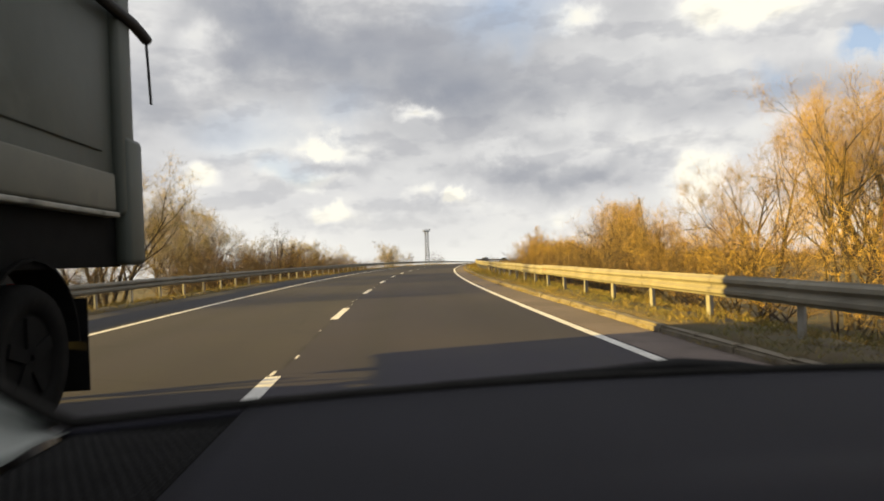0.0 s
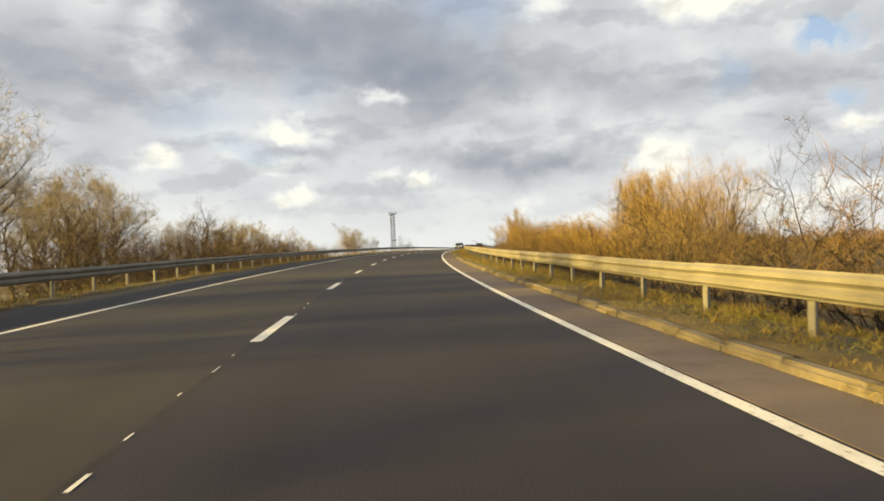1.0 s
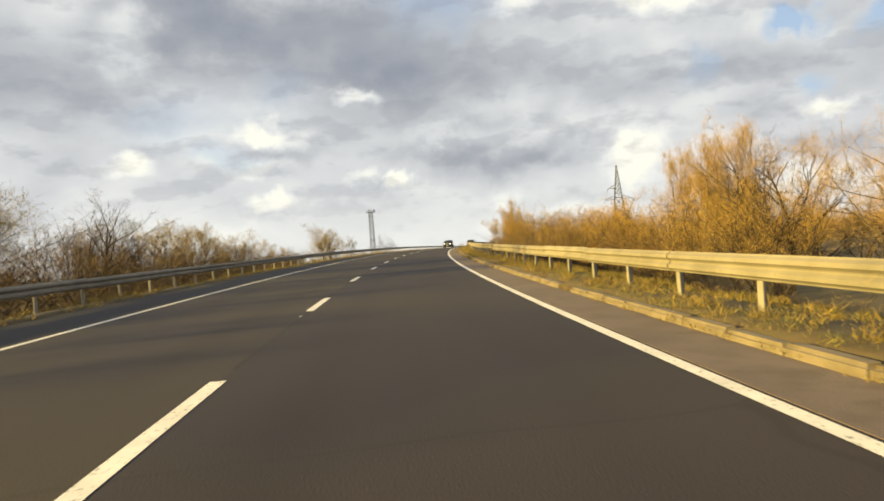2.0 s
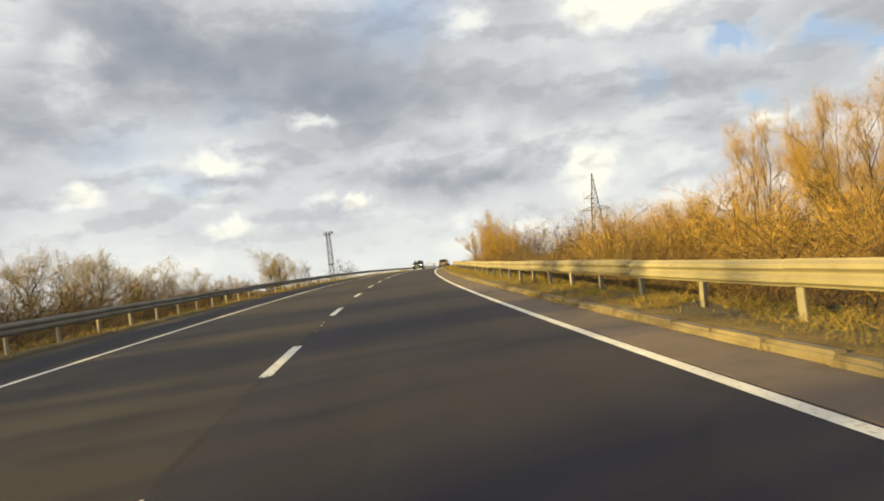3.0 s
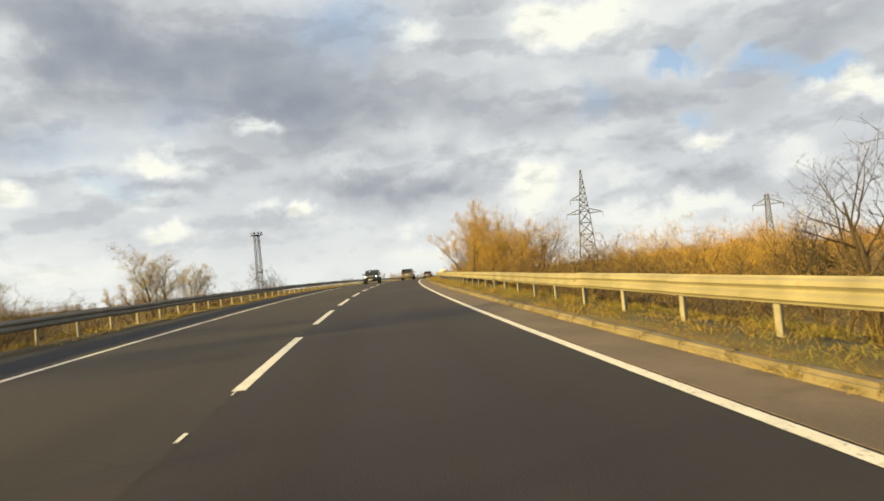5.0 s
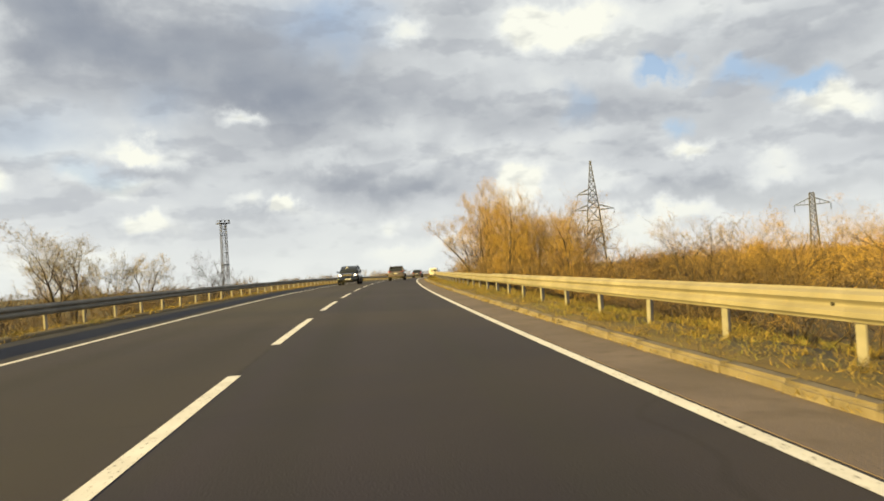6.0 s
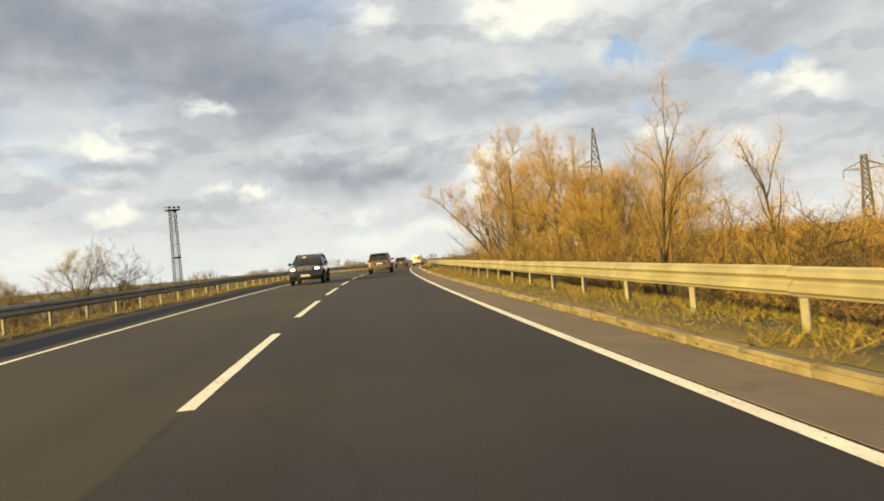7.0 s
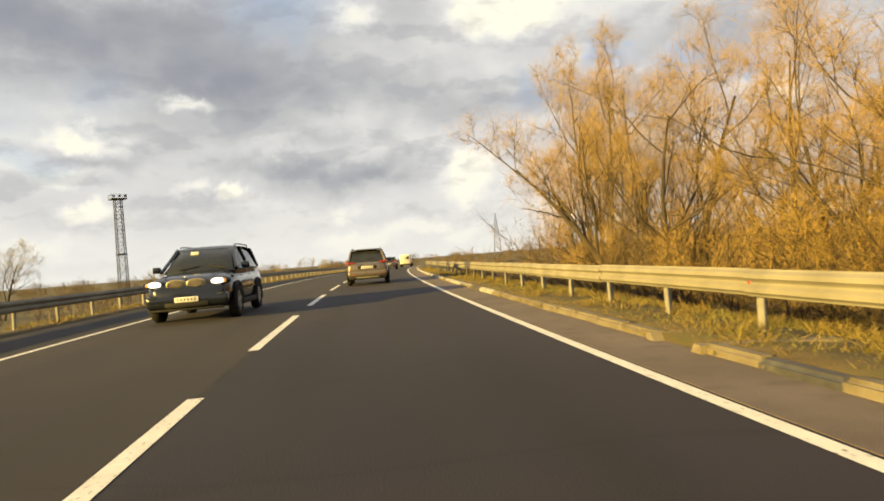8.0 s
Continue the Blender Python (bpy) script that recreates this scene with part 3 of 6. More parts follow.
guardrail(RAIL_L, -1, 0.73, 2.40, "galvanised steel guardrail with W-shaped beam, road side in shade", -16.4, 340)

# red reflectors and dark bolt plates on the right beam
def reflector_data():
    return box_data("reflector", (0.03, 0.06, 0.10), (0, 0, 0), M_RED, 0.006)


refl = reflector_data()
for s in (134.6, 158.0, 190.9, 22.0, 46.0, 70.0, 102.0, 214.0):
    part("reflector", refl, rail_r, "small red reflector plate", at=road_pose(s, RAIL_R + 0.055, 0.545))
splice = box_data("splice_plate", (0.02, 0.05, 0.09), (0, 0, 0), M_PLASTIC, 0.006)
for s in np.arange(-16.34, 300, 4.82 * 3):
    part("splice_plate", splice, rail_r, "dark splice plate", at=road_pose(s + 0.2, RAIL_R + 0.065, 0.545))
# painted bands on the right beam past the bend
for s in (213.3, 222.5, 231.5, 240.5):
    part("painted_band", strip("painted_band", [s - 1.0, s, s + 1.0], [(u - 0.018, z) for u, z in beam_profile(RAIL_R, 1, 0.722)], M_BLACKPAINT, close=True), rail_r, "black painted band on the beam")


# ---- vegetation ----
def spikes(centres, dirs, lengths, widths, rng):
    """Thin two-sided blades, a triangle each, as arrays."""
    side = np.cross(dirs, rng.normal(size=dirs.shape))
    side /= np.linalg.norm(side, axis=1, keepdims=True) + 1e-9
    a = centres - side * widths[:, None] / 2
    b = centres + side * widths[:, None] / 2
    bow = rng.normal(size=dirs.shape) * 0.12
    tip = centres + (dirs + bow) * lengths[:, None]
    return np.stack([a, b, tip], 1).reshape(-1, 3)


def spike_mesh(name, v, mat):
    me = bpy.data.meshes.new(name)
    k = len(v)
    me.vertices.add(k)
    me.vertices.foreach_set("co", np.ascontiguousarray(v, dtype=np.float32).ravel())
    me.loops.add(k)
    me.loops.foreach_set("vertex_index", np.arange(k, dtype=np.int32))
    me.polygons.add(k // 3)
    me.polygons.foreach_set("loop_start", np.arange(0, k, 3, dtype=np.int32))
    me.polygons.foreach_set("loop_total", np.full(k // 3, 3, dtype=np.int32))
    me.materials.append(mat)
    me.update(calc_edges=True)
    me.validate()
    return me


def grow(seed, height, stems, lean, levels, forks, twig_len, twigs, twig_w, thick=0.03, fork_angle=38, up=0.25, first=0.25, reach=0.62, gnarl=0.12, shoots=1, comb=0.42, arc=0.10, flare=0.0):
    """A bare tree: limbs as tapering, arching tubes that fork, and sprays of fine twigs along the last two orders."""
    rnd = random.Random(seed)
    rng = np.random.default_rng(seed)
    verts, faces, tw_c, tw_d, tw_l = [], [], [], [], []
    segs = (7, 5, 2, 1, 1) if levels > 2 else (4, 2, 1)
    sides = (7, 5, 3, 3, 3) if levels > 2 else (4, 3, 3)

    def limb(p, d, length, r, level):
        seg = segs[level]
        pts, rad = [p.copy()], [r * (1 + flare * (level == 0))]
        q = d.copy()
        bend = Vector((rnd.gauss(0, arc), rnd.gauss(0, arc), rnd.gauss(0, arc * 0.5)))
        for i in range(seg):
            k = gnarl * (0.6 if level == 0 else 1.0)
            q = (q + bend * (5 / seg) * 0.6 + Vector((rnd.gauss(0, k), rnd.gauss(0, k), rnd.gauss(0, k * 0.6) + up * 0.16 * (level > 0)))).normalized()
            p = p + q * (length / seg)
            pts.append(p.copy())
            rad.append(max(r * (1 - 0.80 * (i + 1) / seg), 0.004))
        add_tube(verts, faces, pts, rad, sides[level])
        last = level >= levels - 1
        if last or level >= levels - 2:
            # the inner orders carry twigs on their tips alone
            n_tw = int(twigs * (1.0 if level == levels else 0.6 if last else 1.6))
            for _ in range(n_tw):
                t = rnd.uniform(0.1 if last else 0.55, 1.0) * seg
                i = min(int(t), seg - 1)
                c = pts[i].lerp(pts[i + 1], t - i)
                w = (q * comb + Vector((rnd.gauss(0, 0.55), rnd.gauss(0, 0.55), rnd.gauss(0.08, 0.5) + up * 0.35))).normalized()
                tw_c.append(c)
                tw_d.append(w)
                tw_l.append(twig_len * rnd.uniform(0.45, 1.4))
        if level < levels:
            begin = first if level == 0 else 0.2
            around = rnd.uniform(0, 6.28)
            for k in range(forks[level]):
                t = begin + (1 - begin) * (k + rnd.uniform(0.1, 0.9)) / forks[level]
                t = min(t, 0.98) * seg
                i = min(int(t), seg - 1)
                c = pts[i].lerp(pts[i + 1], t - i)
                dd = (pts[i + 1] - pts[i]).normalized()
                ax = dd.orthogonal().normalized()
                around += 2.4 + rnd.gauss(0, 0.5)
                ax.rotate(Matrix.Rotation(around, 3, dd))
                nd = dd.copy()
                nd.rotate(Matrix.Rotation(radians(rnd.gauss(fork_angle, 10)), 3, ax))
                nd = (nd + Vector((0, 0, up * (0.5 if level == 0 else 1.0)))).normalized()
                limb(c, nd, length * reach * rnd.uniform(0.65, 1.2) * (1.2 - 0.55 * t / seg), max(rad[i] * 0.6, 0.007), level + 1)

    for k in range(stems):
        a = 2 * math.pi * (k + rnd.uniform(-0.3, 0.3)) / stems
        tilt = radians(lean) * rnd.uniform(0.25, 1.15) if stems > 1 else radians(lean) * rnd.uniform(0, 1)
        d = Vector((math.cos(a) * math.sin(tilt), math.sin(a) * math.sin(tilt), math.cos(tilt)))
        off = Vector((math.cos(a), math.sin(a), 0)) * (0.02 * height if stems > 1 else 0)
        limb(off + Vector((0, 0, -0.25)), d, height * rnd.uniform(0.58, 0.85 if levels > 2 else 0.72), height * thick * rnd.uniform(0.7, 1.1) / (stems ** 0.4), 0)
    c, d, ln = (np.array(q, dtype=float) for q in (tw_c, tw_d, tw_l))
    all_v = [spikes(c, d, ln, np.full(len(ln), twig_w) * rng.uniform(0.7, 1.3, len(ln)), rng)]
    # each twig carries finer side shoots
    for _ in range(shoots):
        t = rng.uniform(0.15, 0.95, len(ln))
        d2 = d + rng.normal(size=d.shape) * 0.75
        d2 /= np.linalg.norm(d2, axis=1, keepdims=True)
        all_v.append(spikes(c + d * (ln * t)[:, None], d2, ln * rng.uniform(0.35, 0.9, len(ln)), np.full(len(ln), twig_w * 0.75), rng))
    v = np.concatenate(all_v)
    top = max(np.percentile(v[:, 2], 99.8), 0.1)
    k = height / top
    return [p * k for p in verts], faces, v * k


def plant(name, label, category, bark, twig_mat, **kw):
    verts, faces, v = grow(**kw)
    base = tagged(thing(name), label, category)
    part("trunk", mesh_of("trunk", verts, faces, bark, True), base)
    part("crown", spike_mesh("crown", v, twig_mat), base)
    return base


def land_pose(s, u, scale, turn, tilt=(0, 0), sink=0.05):
    p = road_pt(s, u)
    z = land_height(p.x, p.y) - sink
    return pose(p.x, p.y, z, tilt[0], tilt[1], turn) @ Matrix.Diagonal((scale[0], scale[0], scale[1], 1)), z


KINDS = {
    "willow": dict(label="bare multi-stemmed willow with golden twigs", category="tree", bark=M_BARK, twig_mat=M_TWIG_GOLD,
                   seeds=(10, 6, 12), kw=dict(height=12, stems=5, lean=34, levels=3, forks=(7, 4, 3), twig_len=0.62, twigs=8, twig_w=0.0085, thick=0.032, up=0.22, first=0.22, fork_angle=44, gnarl=0.15, shoots=3)),
    "old_willow": dict(label="big old willow with wide low limbs and golden-brown twigs", category="tree", bark=M_BARK, twig_mat=M_TWIG_GOLD,
                       seeds=(23, 31), kw=dict(height=14, stems=4, lean=22, levels=4, forks=(9, 6, 4, 3), twig_len=0.60, twigs=5, twig_w=0.0070, thick=0.027, up=0.26, first=0.10, reach=0.44, fork_angle=48, gnarl=0.16, shoots=3, flare=0.25)),
    "tall_willow": dict(label="tall slender bare tree with a feathery yellow crown", category="tree", bark=M_BARK, twig_mat=M_TWIG_YELLOW,
                        seeds=(4, 8), kw=dict(height=12, stems=3, lean=13, levels=4, forks=(9, 5, 3, 2), twig_len=0.75, twigs=6, twig_w=0.0072, thick=0.020, up=0.30, fork_angle=38, first=0.34, reach=0.50, gnarl=0.13, shoots=3)),
    "golden_tree": dict(label="bare broad tree with yellow-gold twigs and grey limbs", category="tree", bark=M_BARK, twig_mat=M_TWIG_YELLOW,
                        seeds=(10, 2), kw=dict(height=12, stems=3, lean=30, levels=4, forks=(8, 4, 3, 3), twig_len=0.66, twigs=6, twig_w=0.0078, shoots=3, thick=0.028, up=0.20, fork_angle=44, first=0.28, reach=0.58, gnarl=0.16)),
    "bare_tree": dict(label="bare dark-limbed tree with few twigs", category="tree", bark=M_BARK_DARK, twig_mat=M_TWIG_DARK,
                      seeds=(4, 14), kw=dict(height=8, stems=3, lean=38, levels=3, forks=(7, 5, 3), twig_len=0.5, twigs=4, twig_w=0.008, shoots=1, thick=0.038, up=0.12, fork_angle=46, gnarl=0.19)),
    "spreading_tree": dict(label="bare dark tree with one trunk and a spreading crown", category="tree", bark=M_BARK_DARK, twig_mat=M_TWIG_DARK,
                           seeds=(6, 11), kw=dict(height=8, stems=1, lean=8, levels=4, forks=(8, 4, 3, 2), twig_len=0.50, twigs=7, twig_w=0.013, shoots=3, thick=0.036, up=0.12, fork_angle=52, gnarl=0.17, first=0.25, reach=0.72)),
    "round_tree": dict(label="bare round-crowned tree with fine pale olive twigs", category="tree", bark=M_BARK, twig_mat=M_TWIG_PALE,
                       seeds=(13, 5, 3), kw=dict(height=12, stems=2, lean=16, levels=4, forks=(8, 5, 3, 2), twig_len=0.72, twigs=5, twig_w=0.016, shoots=3, thick=0.022, up=0.30, fork_angle=42, first=0.16, reach=0.60, gnarl=0.14)),
    "poplar": dict(label="slender upright bare poplar with golden shoots", category="tree", bark=M_BARK, twig_mat=M_TWIG_YELLOW,
                   seeds=(4, 9), kw=dict(height=12, stems=1, lean=4, levels=3, forks=(14, 4, 3), twig_len=0.55, twigs=7, twig_w=0.009, thick=0.014, up=0.40, fork_angle=34, first=0.12, reach=0.36, shoots=2)),
    "golden_bush": dict(label="tall dense thicket of bright yellow shoots", category="shrub", bark=M_BARK, twig_mat=M_TWIG_YELLOW,
                        seeds=(3, 17), kw=dict(height=8, stems=7, lean=36, levels=3, forks=(5, 3, 3), twig_len=0.55, twigs=7, twig_w=0.0075, thick=0.018, up=0.26, first=0.2, fork_angle=42, gnarl=0.16, shoots=3)),
    "shrub": dict(label="dense leafless shrub with golden-brown shoots", category="shrub", bark=M_BARK, twig_mat=M_TWIG_RUST,
                  seeds=(13, 15), kw=dict(height=4.5, stems=7, lean=48, levels=2, forks=(4, 4), twig_len=0.40, twigs=9, twig_w=0.0082, thick=0.018, up=0.26, first=0.15, gnarl=0.16, shoots=2)),
    "yellow_shrub": dict(label="dense leafless shrub with bright yellow shoots", category="shrub", bark=M_BARK, twig_mat=M_TWIG_YELLOW,
                         seeds=(13, 22), kw=dict(height=4.5, stems=7, lean=46, levels=2, forks=(4, 4), twig_len=0.46, twigs=9, twig_w=0.0082, thick=0.016, up=0.28, first=0.12, gnarl=0.16, shoots=2)),
    "brown_shrub": dict(label="leafless brown thicket shrub", category="shrub", bark=M_BARK_DARK, twig_mat=M_TWIG_BROWN,
                        seeds=(14, 7), kw=dict(height=4.5, stems=6, lean=46, levels=2, forks=(4, 3), twig_len=0.42, twigs=8, twig_w=0.0095, thick=0.018, up=0.24, first=0.15, gnarl=0.17, shoots=2)),
}
GROUPS = {"spreading_tree": "bare trees by the road", "willow": "willows by the road", "old_willow": "willows by the road", "tall_willow": "tall trees by the road", "golden_tree": "golden trees by the road", "bare_tree": "bare trees by the road", "round_tree": "trees on the far side of the road",
          "poplar": "poplars by the road", "golden_bush": "yellow shrubs below the bank", "shrub": "shrubs below the bank", "yellow_shrub": "yellow shrubs below the bank", "brown_shrub": "brown shrubs below the bank"}
FIRST, COUNT = {}, {}


def put_plant(kind, s, u, top, width=1.0, turn=None, tilt=(0, 0)):
    """Plants one of a kind at s, u with its top at world height top."""
    spec = KINDS[kind]
    turn = random.uniform(0, 360) if turn is None else turn
    h0 = spec["kw"]["height"]
    p = road_pt(s, u)
    z = land_height(p.x, p.y)
    k = max((top - z) / h0, 0.15)
    m, _ = land_pose(s, u, (k * width, k), turn, tilt)
    COUNT[kind] = COUNT.get(kind, -1) + 1
    key = (kind, COUNT[kind] % len(spec["seeds"]))
    if key not in FIRST:
        name = "shrub" if spec["category"] == "shrub" else "tree"
        ob = plant(name, spec["label"], spec["category"], spec["bark"], spec["twig_mat"], seed=spec["seeds"][key[1]], **spec["kw"])
        tagged(ob, group=GROUPS[kind])
        ob.matrix_world = Matrix.Identity(4)
        FIRST[key] = ob
        ob.matrix_world = m
        return ob
    src = FIRST[key]
    made = copy_thing(src, Matrix.Identity(4))
    made.matrix_basis = m
    return made


# right side: kind, place along the road, place across it, height of the top, width
put_plant("golden_tree", 26.5, 19.0, 8.9, 0.8, 10)
put_plant("golden_tree", 35.5, 19.7, 8.9, 0.62, 200)
put_plant("willow", 32, 24, 7.6, 0.9)
put_plant("golden_tree", 29, 22.5, 9.8, 0.8, 120)
put_plant("yellow_shrub", 27, 15.0, 3.4, 1.3)
put_plant("yellow_shrub", 33, 15.4, 3.2, 1.4)
put_plant("yellow_shrub", 20, 14.5, 3.0, 1.3)
put_plant("shrub", 24, 13.5, 2.6, 1.4)
put_plant("shrub", 38, 13.5, 3.4, 1.4)
put_plant("spreading_tree", 40.6, 12.3, 5.1, 0.66)
put_plant("willow", 57, 17.6, 5.9, 0.55)
put_plant("willow", 61, 18.0, 7.0, 0.62)
put_plant("brown_shrub", 55, 14.5, 3.6, 0.9)
put_plant("willow", 65, 20.2, 7.6, 0.66)
put_plant("brown_shrub", 44, 13, 3.4, 1.2)
put_plant("brown_shrub", 50, 13.5, 3.0, 0.9)
put_plant("shrub", 37, 16, 4.2, 1.0)
put_plant("golden_tree", 90, 26, 10.4, 0.8)
put_plant("bare_tree", 87, 23.6, 8.2, 0.8)
put_plant("yellow_shrub", 81, 20.5, 5.4, 1.2)
put_plant("yellow_shrub", 87, 20.5, 5.2, 1.2)
put_plant("willow", 70, 22, 7.8, 0.7)
put_plant("tall_willow", 120, 29, 11.8, 0.6)
put_plant("tall_willow", 112.5, 30, 10.8, 0.62)
put_plant("tall_willow", 105.5, 29, 11.2, 0.7)
put_plant("willow", 124, 33, 8.6, 0.8)
put_plant("willow", 114, 34, 8.4, 0.9)
put_plant("golden_tree", 108, 31, 7.6, 0.9)
put_plant("willow", 130, 36, 9.0, 0.9)
put_plant("yellow_shrub", 112, 24, 5.2, 1.5)
put_plant("yellow_shrub", 104, 22, 5.0, 1.5)
put_plant("yellow_shrub", 97, 20, 4.8, 1.4)
put_plant("yellow_shrub", 120, 27, 5.8, 1.5)
put_plant("shrub", 92, 18, 4.6, 1.3)
put_plant("yellow_shrub", 128, 28, 5.2, 1.5)
put_plant("brown_shrub", 103, 14, 4.6, 1.2)
put_plant("brown_shrub", 113, 13.2, 4.9, 1.2)
put_plant("golden_bush", 109, 15.5, 5.0, 0.9)
put_plant("golden_bush", 114.5, 17, 5.5, 0.95)
put_plant("golden_bush", 118, 19.5, 6.0, 0.95)
put_plant("golden_bush", 123, 22, 6.2, 0.95)
put_plant("golden_bush", 105, 15, 4.8, 0.85)
put_plant("golden_bush", 112, 20.5, 6.2, 1.0)
put_plant("bare_tree", 138.5, 19.8, 7.4, 0.95, 30)
put_plant("brown_shrub", 143, 14.9, 4.3, 1.2)
put_plant("yellow_shrub", 112, 18, 5.4, 1.2)
put_plant("shrub", 109, 15.5, 5.0, 1.1)
put_plant("yellow_shrub", 117, 20, 5.9, 1.2)
put_plant("bare_tree", 128, 14.8, 6.5, 1.15)
put_plant("brown_shrub", 134, 18, 3.6, 1.2)
put_plant("brown_shrub", 100, 12.5, 3.8, 1.2)
put_plant("brown_shrub", 107, 12, 3.6, 1.2)
put_plant("brown_shrub", 122, 12.5, 3.5, 1.2)
put_plant("shrub", 137, 23, 4.6, 1.3)
put_plant("poplar", 177, 9.1, 8.3, 0.8)
put_plant("poplar", 177.5, 13, 7.2, 0.7)
put_plant("old_willow", 205.2, 11.6, 11.8, 0.82, 40)
put_plant("old_willow", 212.5, 11.8, 14.2, 0.66, 75)
put_plant("willow", 213, 13.8, 12.6, 0.55)
put_plant("old_willow", 200.5, 14.2, 10.8, 0.8, 150)
put_plant("willow", 196.5, 16.0, 9.2, 0.95)
put_plant("tall_willow", 194.0, 13.4, 9.2, 1.2, 290)
put_plant("willow", 188.5, 14.5, 6.8, 0.9)
put_plant("shrub", 184, 14, 5.6, 1.0)
put_plant("brown_shrub", 182, 17, 5.0, 1.1)
put_plant("willow", 215, 18, 11.4, 0.8)
put_plant("willow", 209, 20, 11.4, 0.9)
put_plant("shrub", 177, 16, 5.0, 1.1)
put_plant("brown_shrub", 171, 17, 4.8, 1.2)
put_plant("brown_shrub", 219, 11.5, 6.2, 0.8)
put_plant("brown_shrub", 214, 10.5, 6.2, 0.8)
put_plant("brown_shrub", 208, 10.4, 5.6, 0.8)
put_plant("brown_shrub", 203, 9.8, 5.4, 0.8)
put_plant("brown_shrub", 199, 10.2, 5.6, 0.8)
put_plant("yellow_shrub", 196, 10, 5.2, 0.8)
put_plant("brown_shrub", 192, 10.5, 5.2, 0.9)
put_plant("shrub", 223, 13.5, 6.0, 0.9)
random.seed(5)
for i in range(46):
    s = random.uniform(-10, 300)
    u = 10.2 + abs(random.gauss(0, 6.5))
    kind = random.choices(("shrub", "yellow_shrub", "brown_shrub"), (2, 1, 7))[0]
    base = np.interp(s, S_AX, AX_Z)
    if 56 < s < 70 or 222 < s:
        top = base - 0.4 + random.uniform(0.0, 1.2)
    elif 121 < s < 137:
        top = base - 0.4 + random.uniform(0.2, 0.9)
    elif 140 < s < 170:
        top = base - 0.3 + random.uniform(0.2, 1.3)
    else:
        top = base - 0.2 + random.uniform(0.4, 2.2)
    put_plant(kind, s, u, top, random.uniform(0.8, 1.15))
# wider scrub to the right
for i in range(24):
    s = random.uniform(110, 250)
    u = random.uniform(24, 50)
    put_plant(random.choice(("yellow_shrub", "shrub", "brown_shrub", "yellow_shrub")), s, u, random.uniform(2.8, 6.3), random.uniform(1.2, 1.8))

put_plant("willow", 168, 34, 6.2, 1.0)
put_plant("willow", 186, 42, 6.6, 1.1)
put_plant("golden_tree", 158, 27, 5.4, 0.9)
put_plant("brown_shrub", 150, 19, 4.2, 1.2)
put_plant("willow", 205, 52, 7.4, 1.0)
put_plant("brown_shrub", 160, 18, 4.3, 1.3)
put_plant("bare_tree", 172, 18, 5.8, 0.8)
put_plant("willow", 107, 15.5, 5.8, 0.9)
put_plant("golden_tree", 108, 19, 6.4, 0.8)
put_plant("willow", 230, 60, 7.6, 1.0)
put_plant("golden_bush", 184, 24, 6.9, 1.0)
put_plant("brown_shrub", 236, 10.8, 4.7, 0.8)
put_plant("brown_shrub", 251, 11.0, 4.7, 0.8)
put_plant("brown_shrub", 264, 13.0, 5.0, 0.9)
put_plant("brown_shrub", 283, 10.0, 4.7, 0.8)
put_plant("shrub", 300, 11.0, 5.1, 0.8)
put_plant("brown_shrub", 320, 13.4, 5.3, 0.9)
put_plant("golden_bush", 180, 28, 7.0, 1.1)
put_plant("golden_bush", 192, 31, 7.4, 1.0)
put_plant("brown_shrub", 175, 23, 5.6, 1.1)

# left side
put_plant("round_tree", 66, -30, 13.6, 1.05)
put_plant("round_tree", 73, -35, 13.8, 1.05)
put_plant("round_tree", 59, -29, 11.4, 0.9)
put_plant("round_tree", 80, -32, 9.6, 1.0)
put_plant("bare_tree", 84, -29, 8.6, 1.0)
put_plant("round_tree", 90, -35, 11.6, 1.15)
put_plant("round_tree", 98, -36, 12.2, 1.1)
put_plant("round_tree", 120, -35, 9.4, 1.1)
put_plant("round_tree", 141, -34, 9.6, 0.9)
put_plant("shrub", 92, -27, 6.4, 1.6)
put_plant("brown_shrub", 100, -28, 6.2, 1.6)
put_plant("shrub", 84, -27, 6.0, 1.6)
put_plant("brown_shrub", 110, -29, 6.0, 1.6)
put_plant("brown_shrub", 120, -30, 6.0, 1.6)
put_plant("brown_shrub", 76, -25, 5.6, 1.6)
put_plant("shrub", 66, -21, 5.0, 1.6)
put_plant("brown_shrub", 72, -20, 4.8, 1.6)
put_plant("shrub", 80, -20, 4.8, 1.6)
put_plant("shrub", 87, -22, 5.4, 1.5)
put_plant("brown_shrub", 95, -22, 5.0, 1.6)
put_plant("brown_shrub", 104, -24, 5.6, 1.5)
put_plant("brown_shrub", 114, -26, 5.2, 1.6)
put_plant("brown_shrub", 127, -29, 6.4, 1.5)
put_plant("brown_shrub", 135, -29, 5.6, 1.6)
put_plant("brown_shrub", 143, -30, 5.6, 1.6)
put_plant("round_tree", 113, -46, 15.6, 1.15)
put_plant("willow", 100, -38, 9.6, 1.0)
put_plant("willow", 125, -44, 9.0, 1.0)
put_plant("willow", 134, -40, 9.8, 0.9)
put_plant("willow", 147, -40, 9.2, 0.9)
put_plant("round_tree", 155, -35, 8.4, 1.1)
put_plant("brown_shrub", 150, -31, 5.6, 1.7)
put_plant("brown_shrub", 158, -32, 5.6, 1.7)
put_plant("brown_shrub", 166, -33, 5.4, 1.7)
put_plant("brown_shrub", 174, -34, 5.2, 1.7)
put_plant("bare_tree", 105, -26, 9.9, 0.9)
put_plant("round_tree", 132, -35, 9.2, 1.0)
put_plant("round_tree", 153, -40, 9.2, 1.1)
